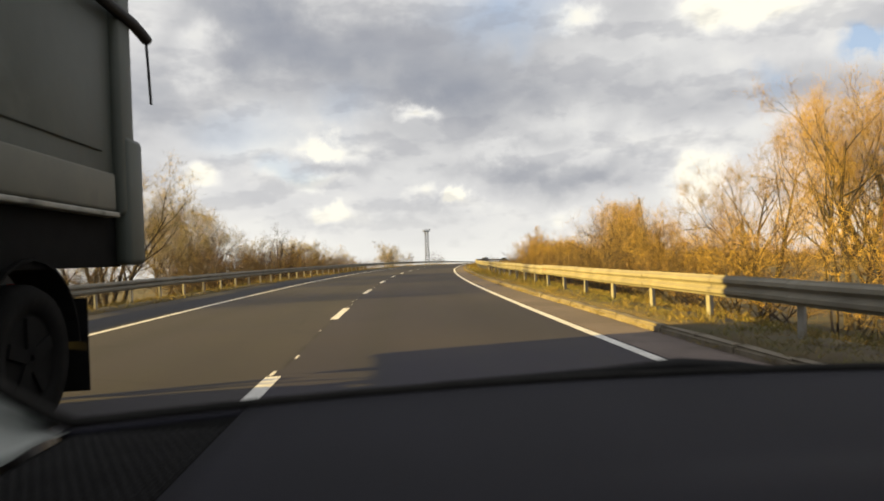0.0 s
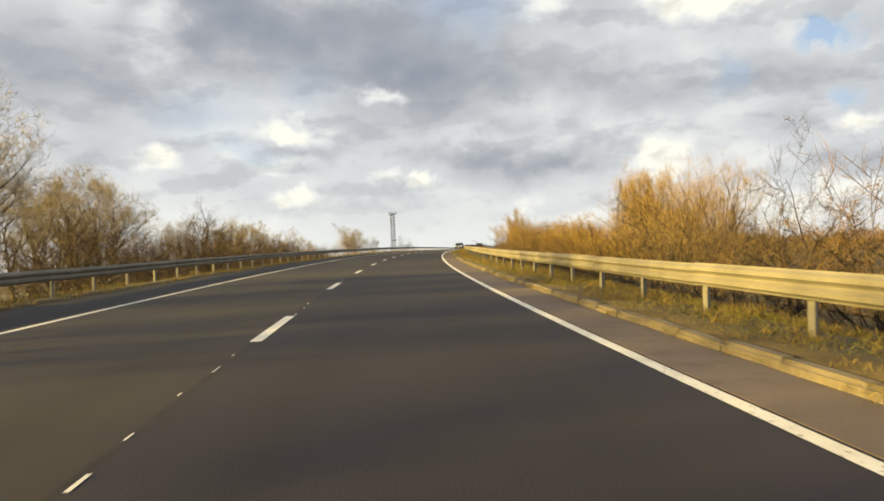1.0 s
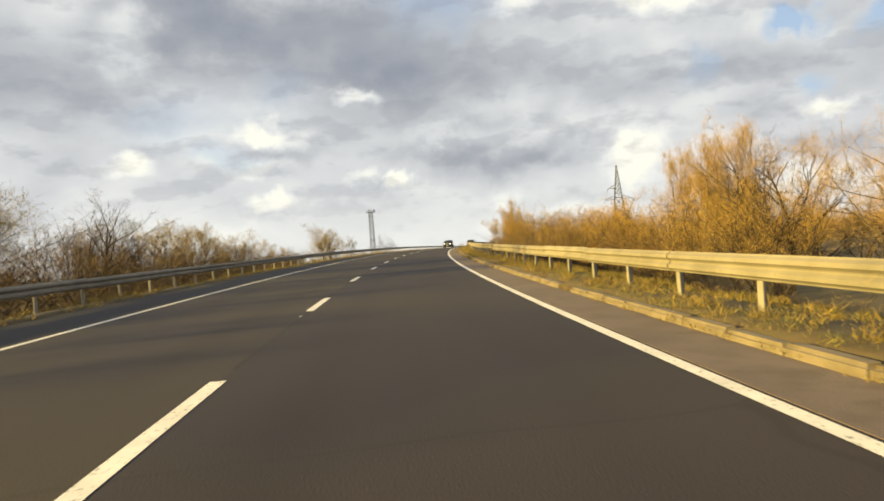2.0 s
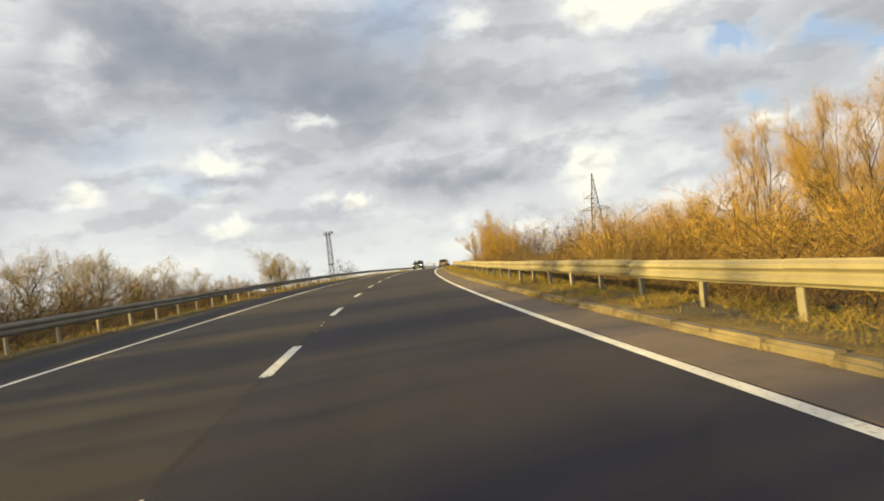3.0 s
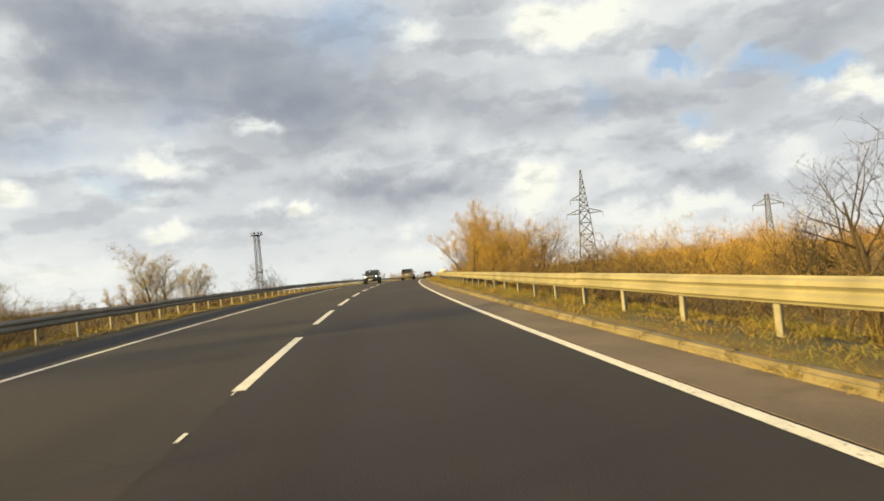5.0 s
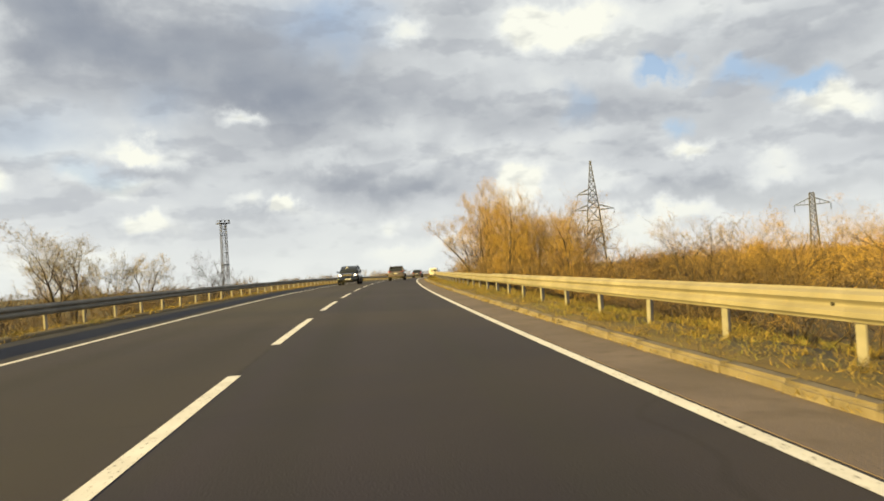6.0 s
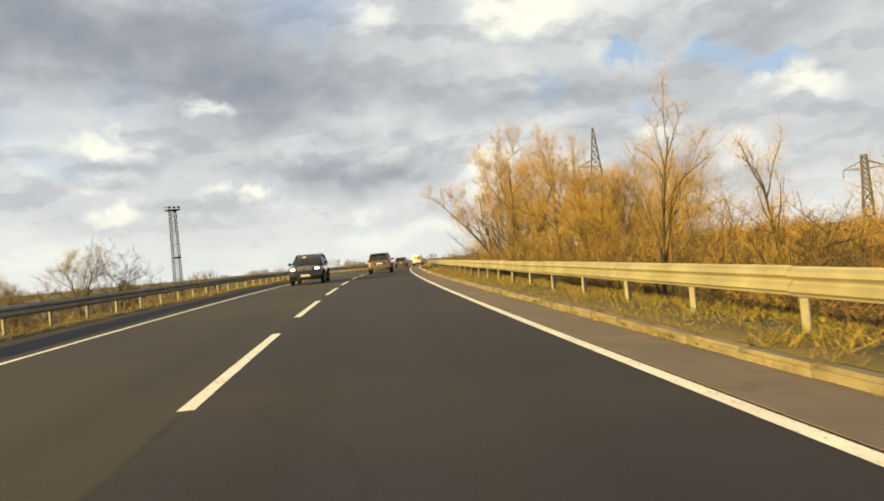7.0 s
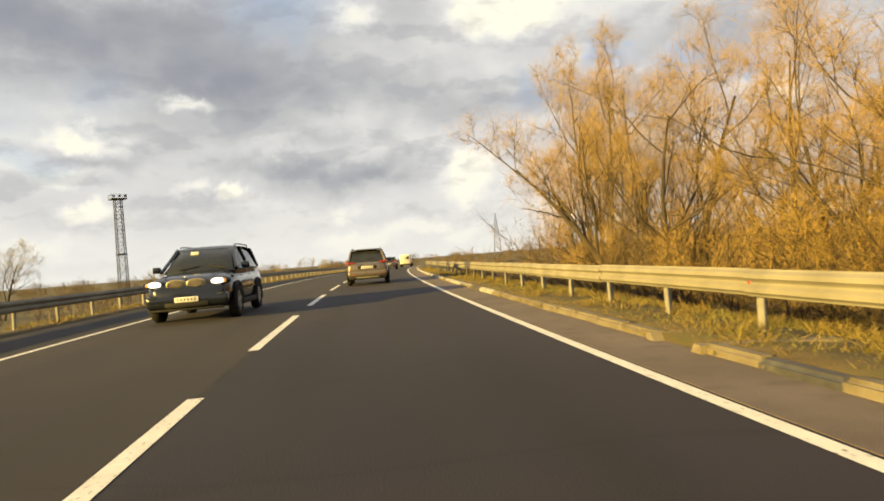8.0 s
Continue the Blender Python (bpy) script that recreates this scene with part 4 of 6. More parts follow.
put_plant("round_tree", 165, -40, 8.6, 1.1)
put_plant("round_tree", 180, -40, 7.7, 1.1)
put_plant("willow", 186, -43, 6.4, 1.1)
put_plant("poplar", 292, -90, 8.5, 1.3)
put_plant("poplar", 308, -90, 9.0, 1.3)
put_plant("poplar", 278, -80, 8.0, 1.4)
put_plant("poplar", 287, -80, 9.2, 1.3)
put_plant("round_tree", 300, -84, 7.0, 1.0)
put_plant("round_tree", 214, -35.5, 11.8, 1.2)
put_plant("round_tree", 211, -28.5, 8.2, 0.6)
put_plant("round_tree", 311, -76.5, 13.6, 0.95)
put_plant("round_tree", 392, -49.5, 5.6, 0.75)
put_plant("round_tree", 394, -42.7, 6.9, 0.78)
put_plant("round_tree", 396, -37.4, 5.9, 0.6)
put_plant("spreading_tree", 220.5, -20.6, 8.1, 0.72)
put_plant("brown_shrub", 214, -25, 5.2, 1.4)
put_plant("brown_shrub", 222, -26, 4.6, 1.4)
put_plant("brown_shrub", 206, -26, 5.2, 1.4)
put_plant("shrub", 78, -13, 5.0, 0.8)
# the belt goes on behind the bend and throws broken shade over the road
for s, u, top in ((14, -31, 11.4), (25, -32, 12.8), (33, -30, 10.4), (44, -32, 9.8), (52, -31, 9.8)):
    put_plant("round_tree", s, u, top, 1.1)
random.seed(8)
for i in range(34):
    s = random.uniform(30, 230)
    far_off = s > 192
    u = -19 - abs(random.gauss(0, 13)) if not far_off else -26 - abs(random.gauss(0, 40))
    base = np.interp(s, S_AX, AX_Z)
    top = base + (random.uniform(1.0, 3.6) if not far_off else random.uniform(-0.8, 0.7))
    put_plant(random.choice(("brown_shrub", "shrub", "brown_shrub", "brown_shrub")), s, u, top, random.uniform(1.0, 1.6))


def far_wood(name, label, spots, mat, seed):
    """A far belt of trees as one mass of twig blades on stems."""
    rng = np.random.default_rng(seed)
    out = []
    for s, u, h, r in spots:
        p = road_pt(s, u)
        n = 330
        a, q = rng.uniform(0, 2 * np.pi, n), np.sqrt(rng.uniform(0, 1, n))
        zz = rng.uniform(0.1, 1.0, n)
        w = r * q * np.sqrt(np.clip(1.05 - (zz - 0.45) ** 2 * 2.4, 0.05, 1))
        c = np.stack([p.x + np.cos(a) * w, p.y + np.sin(a) * w, LAND_Z + zz * h * 0.85], -1)
        d = np.stack([np.cos(a) * 0.4, np.sin(a) * 0.4, np.full(n, 0.9)], -1) + rng.normal(size=(n, 3)) * 0.3
        out.append(spikes(c, d, rng.uniform(0.14, 0.28, n) * h, np.full(n, 0.016 * h) * rng.uniform(0.5, 1.4, n), rng))
    ob = thing(name, data=spike_mesh(name, np.concatenate(out), mat))
    return tagged(ob, label, "wood", kind="stuff")


random.seed(12)
far_wood("far_wood", "far belt of bare brown trees at the horizon", [(random.uniform(250, 900), random.uniform(-420, -70), random.uniform(5, 9), random.uniform(3, 7)) for _ in range(170)], M_TWIG_BROWN, 1)
far_wood("far_wood", "far belt of golden-brown trees at the horizon", [(random.uniform(100, 620), random.uniform(70, 260), random.uniform(5, 9), random.uniform(3, 7)) for _ in range(170)], M_TWIG_RUST, 2)


far_wood("far_scrub", "golden scrub spread over the low land", [(random.uniform(150, 340), random.uniform(40, 95), random.uniform(2.4, 6.0) if random.random() < 0.8 else random.uniform(5.5, 8.0), random.uniform(1.2, 3.6)) for _ in range(34)], M_TWIG_RUST, 3)
far_wood("far_scrub", "brown scrub spread over the low land", [(random.uniform(140, 340), random.uniform(30, 95), random.uniform(2.4, 6.0), random.uniform(1.2, 3.6)) for _ in range(62)], M_TWIG_BROWN, 6)
far_wood("far_scrub", "brown scrub spread over the low land", [(random.uniform(190, 400), random.uniform(-110, -40), random.uniform(3.4, 5.0), random.uniform(2.5, 4.5)) for _ in range(80)], M_TWIG_BROWN, 4)


def grass(name, label, s0, s1, u0, u1, tufts, blades, mat, seed, h=(0.12, 0.36), w=0.011, spread=0.10):
    """Tufts of arching blades, crowded where the soil lets them grow."""
    rng = np.random.default_rng(seed)
    s, u = rng.uniform(s0, s1, tufts), rng.uniform(u0, u1, tufts)
    lush = np.array([0.5 + 0.9 * noise.noise(Vector((float(x) / 2.2, float(y) * 0.9, seed * 3.1))) for x, y in zip(s, u)])
    lush = np.clip(lush, 0.34, 1.15)
    k = rng.integers(0, tufts, tufts * blades)
    n = len(k)
    ss, uu = s[k] + rng.normal(size=n) * spread, u[k] + rng.normal(size=n) * spread * 0.8
    uu = np.clip(uu, min(u0, u1) - 0.06, max(u0, u1) + 0.1)
    a = np.interp(ss, S_AX, HEAD)
    edge = np.clip((np.abs(uu) - 6.6) / 1.1, 0, 1) if u0 > 0 else np.clip((np.abs(uu) - 8.15) / 1.0, 0, 1)
    z = np.interp(ss, S_AX, AX_Z) + FALL * uu + (0.045 if u0 > 0 else -0.01) - edge * 0.6
    c = np.stack([np.interp(ss, S_AX, AX_X) + uu * np.cos(a), np.interp(ss, S_AX, AX_Y) + uu * np.sin(a), z - 0.02], -1)
    d = np.stack([rng.normal(size=n) * 0.55, rng.normal(size=n) * 0.55, rng.uniform(0.45, 1.0, n)], -1)
    v = spikes(c, d, rng.uniform(*h, n) * lush[k], np.full(n, w) * rng.uniform(0.6, 1.5, n), rng)
    return tagged(thing(name, data=spike_mesh(name, v, mat)), label, "grass", kind="stuff")


grass("grass", "dry straw-coloured grass under the guardrail", -8, 250, 5.02, 7.3, 5600, 28, M_GRASS, 1, h=(0.10, 0.34), w=0.0075)
grass("grass", "moss-green grass under the guardrail", -8, 250, 5.0, 7.1, 3600, 26, M_GRASS_GREEN, 2, h=(0.07, 0.22), w=0.0085, spread=0.18)
grass("grass", "dry straw-coloured grass under the guardrail", 5, 290, -9.0, -6.45, 3000, 18, M_GRASS, 3, h=(0.12, 0.40), w=0.014)
grass("grass", "moss-green grass under the guardrail", 5, 290, -8.6, -6.5, 900, 18, M_GRASS_GREEN, 4, h=(0.08, 0.24), w=0.014, spread=0.16)
grass("grass", "dry tufts grown over the kerb onto the shoulder", -5, 215, 4.70, 5.1, 1500, 22, M_GRASS, 5, h=(0.05, 0.18), w=0.0065)


# ---- masts ----
def lattice(verts, faces, half_at, z0, z1, bays, leg=0.09, brace=0.05):
    """Four legs with crossed braces between heights z0 and z1; half_at gives half the width at a height."""
    zs = [z0 + (z1 - z0) * i / bays for i in range(bays + 1)]
    corner = lambda k, z: Vector(((-1, 1, 1, -1)[k] * half_at(z), (-1, -1, 1, 1)[k] * half_at(z), z))
    for k in range(4):
        add_tube(verts, faces, [corner(k, z) for z in zs], [leg] * len(zs), 4)
        for a, b in zip(zs, zs[1:]):
            k2 = (k + 1) % 4
            add_tube(verts, faces, [corner(k, a), corner(k2, b)], [brace] * 2, 3)
            add_tube(verts, faces, [corner(k2, a), corner(k, b)], [brace] * 2, 3)
            add_tube(verts, faces, [corner(k, b), corner(k2, b)], [brace] * 2, 3)


def floodlight_mast(x, y, top):
    z = land_height(x, y) - 0.1
    mast = tagged(thing("floodlight_mast", pose(x, y, z, 0, 0, 18)), "tall grey lattice mast with a lamp platform on top", "mast")
    h = top - z
    v, f = [], []
    lattice(v, f, lambda q: 0.95 - 0.25 * q / h, 0, h - 1.0, 14, 0.10, 0.045)
    part("shaft", mesh_of("shaft", v, f, M_STEEL), mast)
    part("platform", box_data("platform", (3.2, 3.2, 0.25), (0, 0, h - 0.95), M_STEEL, 0.03), mast)
    v, f = [], []
    for a in (-1.5, 1.5):
        for b in (-1.5, 0, 1.5):
            add_tube(v, f, [Vector((a, b, h - 0.9)), Vector((a, b, h))], [0.04] * 2, 4)
        add_tube(v, f, [Vector((a, -1.5, h)), Vector((a, 1.5, h))], [0.04] * 2, 4)
        add_tube(v, f, [Vector((-1.5, a, h)), Vector((1.5, a, h))], [0.04] * 2, 4)
    part("railing", mesh_of("railing", v, f, M_STEEL), mast)
    part("collar", box_data("collar", (2.0, 2.0, 0.3), (0, 0, h * 0.47), M_STEEL, 0.04), mast)
    lamp = box_data("lamp", (0.5, 0.35, 0.45), (0, 0, 0), M_PLASTIC, 0.04)
    for a in (-1.2, 0, 1.2):
        part("lamp", lamp, mast, at=pose(a, -1.65, h - 0.4))
    return mast


def pylon(x, y, top, arms, half_base, turn, label, tip_half=0.12, waist_half=1.4):
    z = land_height(x, y) - 0.1
    h = top - z
    py = tagged(thing("power_pylon", pose(x, y, z, 0, 0, turn)), label, "pylon", group="power pylons")
    waist = h * 0.62

    def half(q):
        return half_base + (waist_half - half_base) * q / waist if q < waist else waist_half + (tip_half - waist_half) * (q - waist) / (h - waist)
    v, f = [], []
    lattice(v, f, half, 0, waist, 6, 0.15, 0.08)
    lattice(v, f, half, waist, h, 7, 0.12, 0.07)
    part("tower", mesh_of("tower", v, f, M_STEEL), py)
    for frac, reach, sides in arms:
        for sd in sides:
            v, f = [], []
            q = h * frac
            w = half(q)
            tip = Vector((sd * reach, 0, q + 0.1))
            for yy in (-w, w):
                add_tube(v, f, [Vector((sd * w, yy, q)), tip], [0.10, 0.07], 4)
                add_tube(v, f, [Vector((sd * w, yy, q + 1.3)), tip], [0.09, 0.07], 4)
            for t in (0.3, 0.6):
                lo, hi = Vector((sd * w, 0, q)).lerp(tip, t), Vector((sd * w, 0, q + 1.3)).lerp(tip, t)
                add_tube(v, f, [lo, hi], [0.04] * 2, 3)
            part("arm", mesh_of("arm", v, f, M_STEEL), py)
            v, f = [], []
            for i in range(9):
                add_tube(v, f, [tip + Vector((0, 0, -0.15 - i * 0.14)), tip + Vector((0, 0, -0.24 - i * 0.14))], [0.11, 0.06], 5)
            part("insulator", mesh_of("insulator", v, f, M_PLASTIC), py)
    return py


floodlight_mast(21.2, 347.9, 23.2)
pylon(111.9, 288.5, 30.0, ((0.73, 3.8, (-1,)), (0.60, 5.2, (-1, 1))), 2.9, -30, "grey steel lattice power pylon with two cross-arms")
pylon(131.2, 238.8, 14.7, ((0.86, 3.2, (-1, 1)),), 1.1, -45, "short grey lattice power pylon with one cross-arm", 0.42, 0.62)
pylon(251.0, 608.0, 31.0, ((0.73, 3.8, (-1,)), (0.60, 5.2, (-1, 1))), 2.9, -25, "far grey lattice power pylon with two cross-arms")

# ---- vehicles: x right, y forward, z up from the ground ----
def ring_loft(name, rings, mat, smooth=True, caps=True):
    verts, faces = [], []
    k = len(rings[0])
    for r in rings:
        verts += r
    for i in range(len(rings) - 1):
        for j in range(k):
            j2 = (j + 1) % k
            faces.append((i * k + j, i * k + j2, (i + 1) * k + j2, (i + 1) * k + j))
    if caps:
        faces.append(tuple(range(k))[::-1])
        faces.append(tuple((len(rings) - 1) * k + j for j in range(k)))
    return mesh_of(name, verts, faces, mat, smooth)


def oval(y, z0, z1, half, n=28, power=4.5):
    """A rounded-rectangle ring across the car."""
    out = []
    for i in range(n):
        a = 2 * math.pi * i / n
        c, s = math.cos(a), math.sin(a)
        x = half * math.copysign(abs(c) ** (2 / power), c)
        z = math.copysign(abs(s) ** (2 / power), s)
        # sides pull in a little towards the sill and the shoulder
        x *= 1 - 0.05 * abs(z) ** 2
        out.append((x, y, (z0 + z1) / 2 + z * (z1 - z0) / 2))
    return out


def cabin_ring(y, z0, z1, low, top, n=7):
    """A ring that leans inwards from the belt line to a curved roof."""
    right = [(low, y, z0)]
    for i in range(1, n):
        t = i / (n - 1)
        right.append((low + (top - low) * t ** 1.15, y, z0 + (z1 - z0 - 0.05) * t))
    roof = [(top - 0.06, y, z1 - 0.012), (top * 0.55, y, z1 + 0.006), (0, y, z1 + 0.012)]
    half = right + roof
    return half + [(-x, yy, z) for x, yy, z in half[::-1][1:]]


def wheel_parts(car, x, y, r, width, side):
    v, f = [], []
    prof = [(0.62 * r, -width * 0.42), (0.93 * r, -width * 0.5), (r, -width * 0.32), (r, width * 0.32), (0.93 * r, width * 0.5), (0.62 * r, width * 0.42)]
    n = 28
    for i in range(n):
        a = 2 * math.pi * i / n
        for q, w in prof:
            v.append((w, q * math.cos(a), q * math.sin(a)))
    k = len(prof)
    for i in range(n):
        for j in range(k):
            j2, i2 = (j + 1) % k, (i + 1) % n
            f.append((i * k + j, i * k + j2, i2 * k + j2, i2 * k + j))
    wheel = part("wheel", mesh_of("wheel", v, f, M_RUBBER, True), car, at=pose(x, y, r))
    bm = bmesh.new()
    q = bmesh.ops.create_cone(bm, cap_ends=True, segments=20, radius1=0.62 * r, radius2=0.58 * r, depth=width * 0.3)
    bmesh.ops.rotate(bm, matrix=Matrix.Rotation(radians(90), 3, "Y"), verts=bm.verts)
    for a in range(5):
        b = bmesh.ops.create_cube(bm, size=1.0)
        bmesh.ops.scale(bm, vec=(0.03, 0.10, 0.5 * r), verts=b["verts"])
        bmesh.ops.translate(bm, vec=(side * width * 0.17, 0, 0.3 * r), verts=b["verts"])
        bmesh.ops.rotate(bm, matrix=Matrix.Rotation(radians(72 * a), 3, "X"), verts=b["verts"])
    part("rim", done("rim", bm, M_RIM), wheel, at=pose(side * width * 0.22, 0, 0))
    return wheel


def arch_part(car, x, y, r, side):
    v, f = [], []
    pts = [Vector((x, y + math.cos(a) * r * 1.17, 0.0 + r + math.sin(a) * r * 1.17)) for a in np.linspace(-0.25, math.pi + 0.25, 15)]
    add_tube(v, f, pts, [0.045] * len(pts), 6)
    part("wheel_arch", mesh_of("wheel_arch", v, f, M_PLASTIC, True), car)
    n = 22
    v = [(x - side * 0.005, y, r)] + [(x - side * 0.005, y + math.cos(a) * r * 1.16, r + math.sin(a) * r * 1.16) for a in np.linspace(-0.3, math.pi + 0.3, n)]
    f = [(0, i, i + 1) for i in range(1, n)]
    v += [(q[0] - side * 0.03, q[1], q[2]) for q in v]
    f += [(n + 1, n + 1 + i + 1, n + 1 + i) for i in range(1, n)]
    part("wheel_well", mesh_of("wheel_well", v, f, M_PLASTIC), car)


def oval_data(name, rx, rz, depth, centre, mat):
    """A lens-like rounded pad that faces along y."""
    bm = bmesh.new()
    bmesh.ops.create_uvsphere(bm, u_segments=24, v_segments=12, radius=1.0)
    for q in bm.verts:
        for i in (0, 2):
            q.co[i] = math.copysign(abs(q.co[i]) ** 0.8, q.co[i])
        q.co = Vector((q.co.x * rx, q.co.y * depth / 2, q.co.z * rz)) + Vector(centre)
    return done(name, bm, mat, True)


def passenger_car(name, label, category, at, paint, L=4.58, W=1.85, H=1.68, belt=1.05, wheelbase=2.66, wheel_r=0.35, hood=0.98):
    car = tagged(thing(name, at), label, category, group="cars on the road")
    h, w = L / 2, W / 2
    rings = [oval(-h, 0.45, belt - 0.12, w * 0.84), oval(-h + 0.05, 0.36, belt - 0.03, w * 0.93), oval(-h + 0.22, 0.29, belt + 0.01, w * 0.975), oval(-h + 0.7, 0.26, belt + 0.02, w * 0.995),
             oval(-0.6, 0.24, belt + 0.01, w), oval(0.5, 0.24, belt - 0.01, w), oval(h - 1.25, 0.24, belt - 0.03, w * 0.995), oval(h - 0.7, 0.25, hood - 0.03, w * 0.98),
             oval(h - 0.3, 0.27, hood - 0.10, w * 0.94), oval(h - 0.09, 0.31, hood - 0.20, w * 0.86), oval(h, 0.38, hood - 0.30, w * 0.74)]
    part("body", ring_loft("body", rings, paint), car)
    b0, t = belt - 0.06, w - 0.03
    rear, slope = -h + 0.14, 0.34
    crs = [cabin_ring(rear, b0, b0 + 0.10, t * 0.88, t * 0.84), cabin_ring(rear + slope * 0.5, b0, b0 + (H - b0) * 0.58, t * 0.95, t * 0.78), cabin_ring(rear + slope, b0, H - 0.07, t * 0.97, t * 0.74),
           cabin_ring(rear + slope + 0.45, b0, H - 0.015, t, t * 0.75), cabin_ring(-0.35, b0, H, t, t * 0.76), cabin_ring(0.15, b0, H - 0.03, t, t * 0.755),
           cabin_ring(0.55, b0, b0 + (H - b0) * 0.62, t * 0.985, t * 0.79), cabin_ring(1.05, b0, b0 + 0.07, t * 0.95, t * 0.86)]
    part("window_glass", ring_loft("window_glass", crs, M_GLASS), car, "dark tinted car windows")
    # roof skin with thickness
    rv, rf = [], []
    ys = [rear + slope - 0.08, rear + slope + 0.25, rear + slope + 0.6, -0.35, 0.05, 0.24]
    zs = [H - 0.075, H - 0.02, H + 0.008, H + 0.014, H - 0.005, H - 0.075]
    for y, z in zip(ys, zs):
        for x in np.linspace(-1, 1, 9):
            rv.append((x * t * 0.79, y, z + 0.012 - 0.05 * abs(x) ** 4))
    for i in range(len(ys) - 1):
        for j in range(8):
            rf.append((i * 9 + j, i * 9 + j + 1, (i + 1) * 9 + j + 1, (i + 1) * 9 + j))
    n0 = len(rv)
    rv += [(x, y, z - 0.035) for x, y, z in rv]
    rf += [tuple(n0 + q for q in face[::-1]) for face in rf]
    part("roof", mesh_of("roof", rv, rf, paint, True), car)
    for sd in (-1, 1):
        for pts, rr, nm in (([(t * 0.955, 1.06, b0 + 0.05), (t * 0.80, 0.55, b0 + (H - b0) * 0.62), (t * 0.765, 0.16, H - 0.045)], 0.042, "pillar"),
                            ([(t * 0.90, rear + 0.02, b0 + 0.06), (t * 0.80, rear + slope * 0.55, b0 + (H - b0) * 0.62), (t * 0.755, rear + slope, H - 0.085)], 0.06, "pillar"),
                            ([(t * 1.0, -0.25, b0 + 0.03), (t * 0.90, -0.25, b0 + (H - b0) * 0.5), (t * 0.77, -0.25, H - 0.04)], 0.035, "pillar")):
            v, f = [], []
            add_tube(v, f, [Vector((sd * x, y, z)) for x, y, z in pts], [rr] * 3, 6)
            part(nm, mesh_of(nm, v, f, paint if rr > 0.036 else M_PLASTIC, True), car)
        v, f = [], []
        add_tube(v, f, [Vector((sd * t * 0.72, y, z)) for y, z in ((rear + slope + 0.1, H - 0.01), (rear + slope + 0.2, H + 0.035), (-0.5, H + 0.042), (-0.05, H + 0.030), (0.05, H))], [0.018] * 5, 6)
        part("roof_rail", mesh_of("roof_rail", v, f, M_RIM, True), car)
        part("side_mirror", box_data("side_mirror", (0.20, 0.11, 0.15), (sd * (w + 0.10), 0.82, b0 + 0.12), paint, 0.04), car)
        for y in (-wheelbase / 2, wheelbase / 2):
            arch_part(car, sd * (w + 0.004), y, wheel_r, sd)
            wheel_parts(car, sd * (w - 0.075), y, wheel_r, 0.22, sd)
        part("sill", box_data("sill", (0.06, wheelbase - 0.85, 0.14), (sd * (w - 0.01), 0, 0.33), M_PLASTIC, 0.02), car)
        v, f = [], []
        add_tube(v, f, [Vector((sd * (w - 0.01), -1.2, belt - 0.02)), Vector((sd * (w + 0.004), 0, belt - 0.03)), Vector((sd * (w - 0.004), 0.9, belt - 0.06))], [0.012] * 3, 4)
        part("belt_trim", mesh_of("belt_trim", v, f, M_PLASTIC if paint is M_BODY_NAVY else M_CHROME), car)
        for y in (-0.75, 0.35):
            part("door_handle", box_data("door_handle", (0.04, 0.2, 0.03), (sd * (w + 0.01), y, belt - 0.14), paint, 0.01), car)
    return car


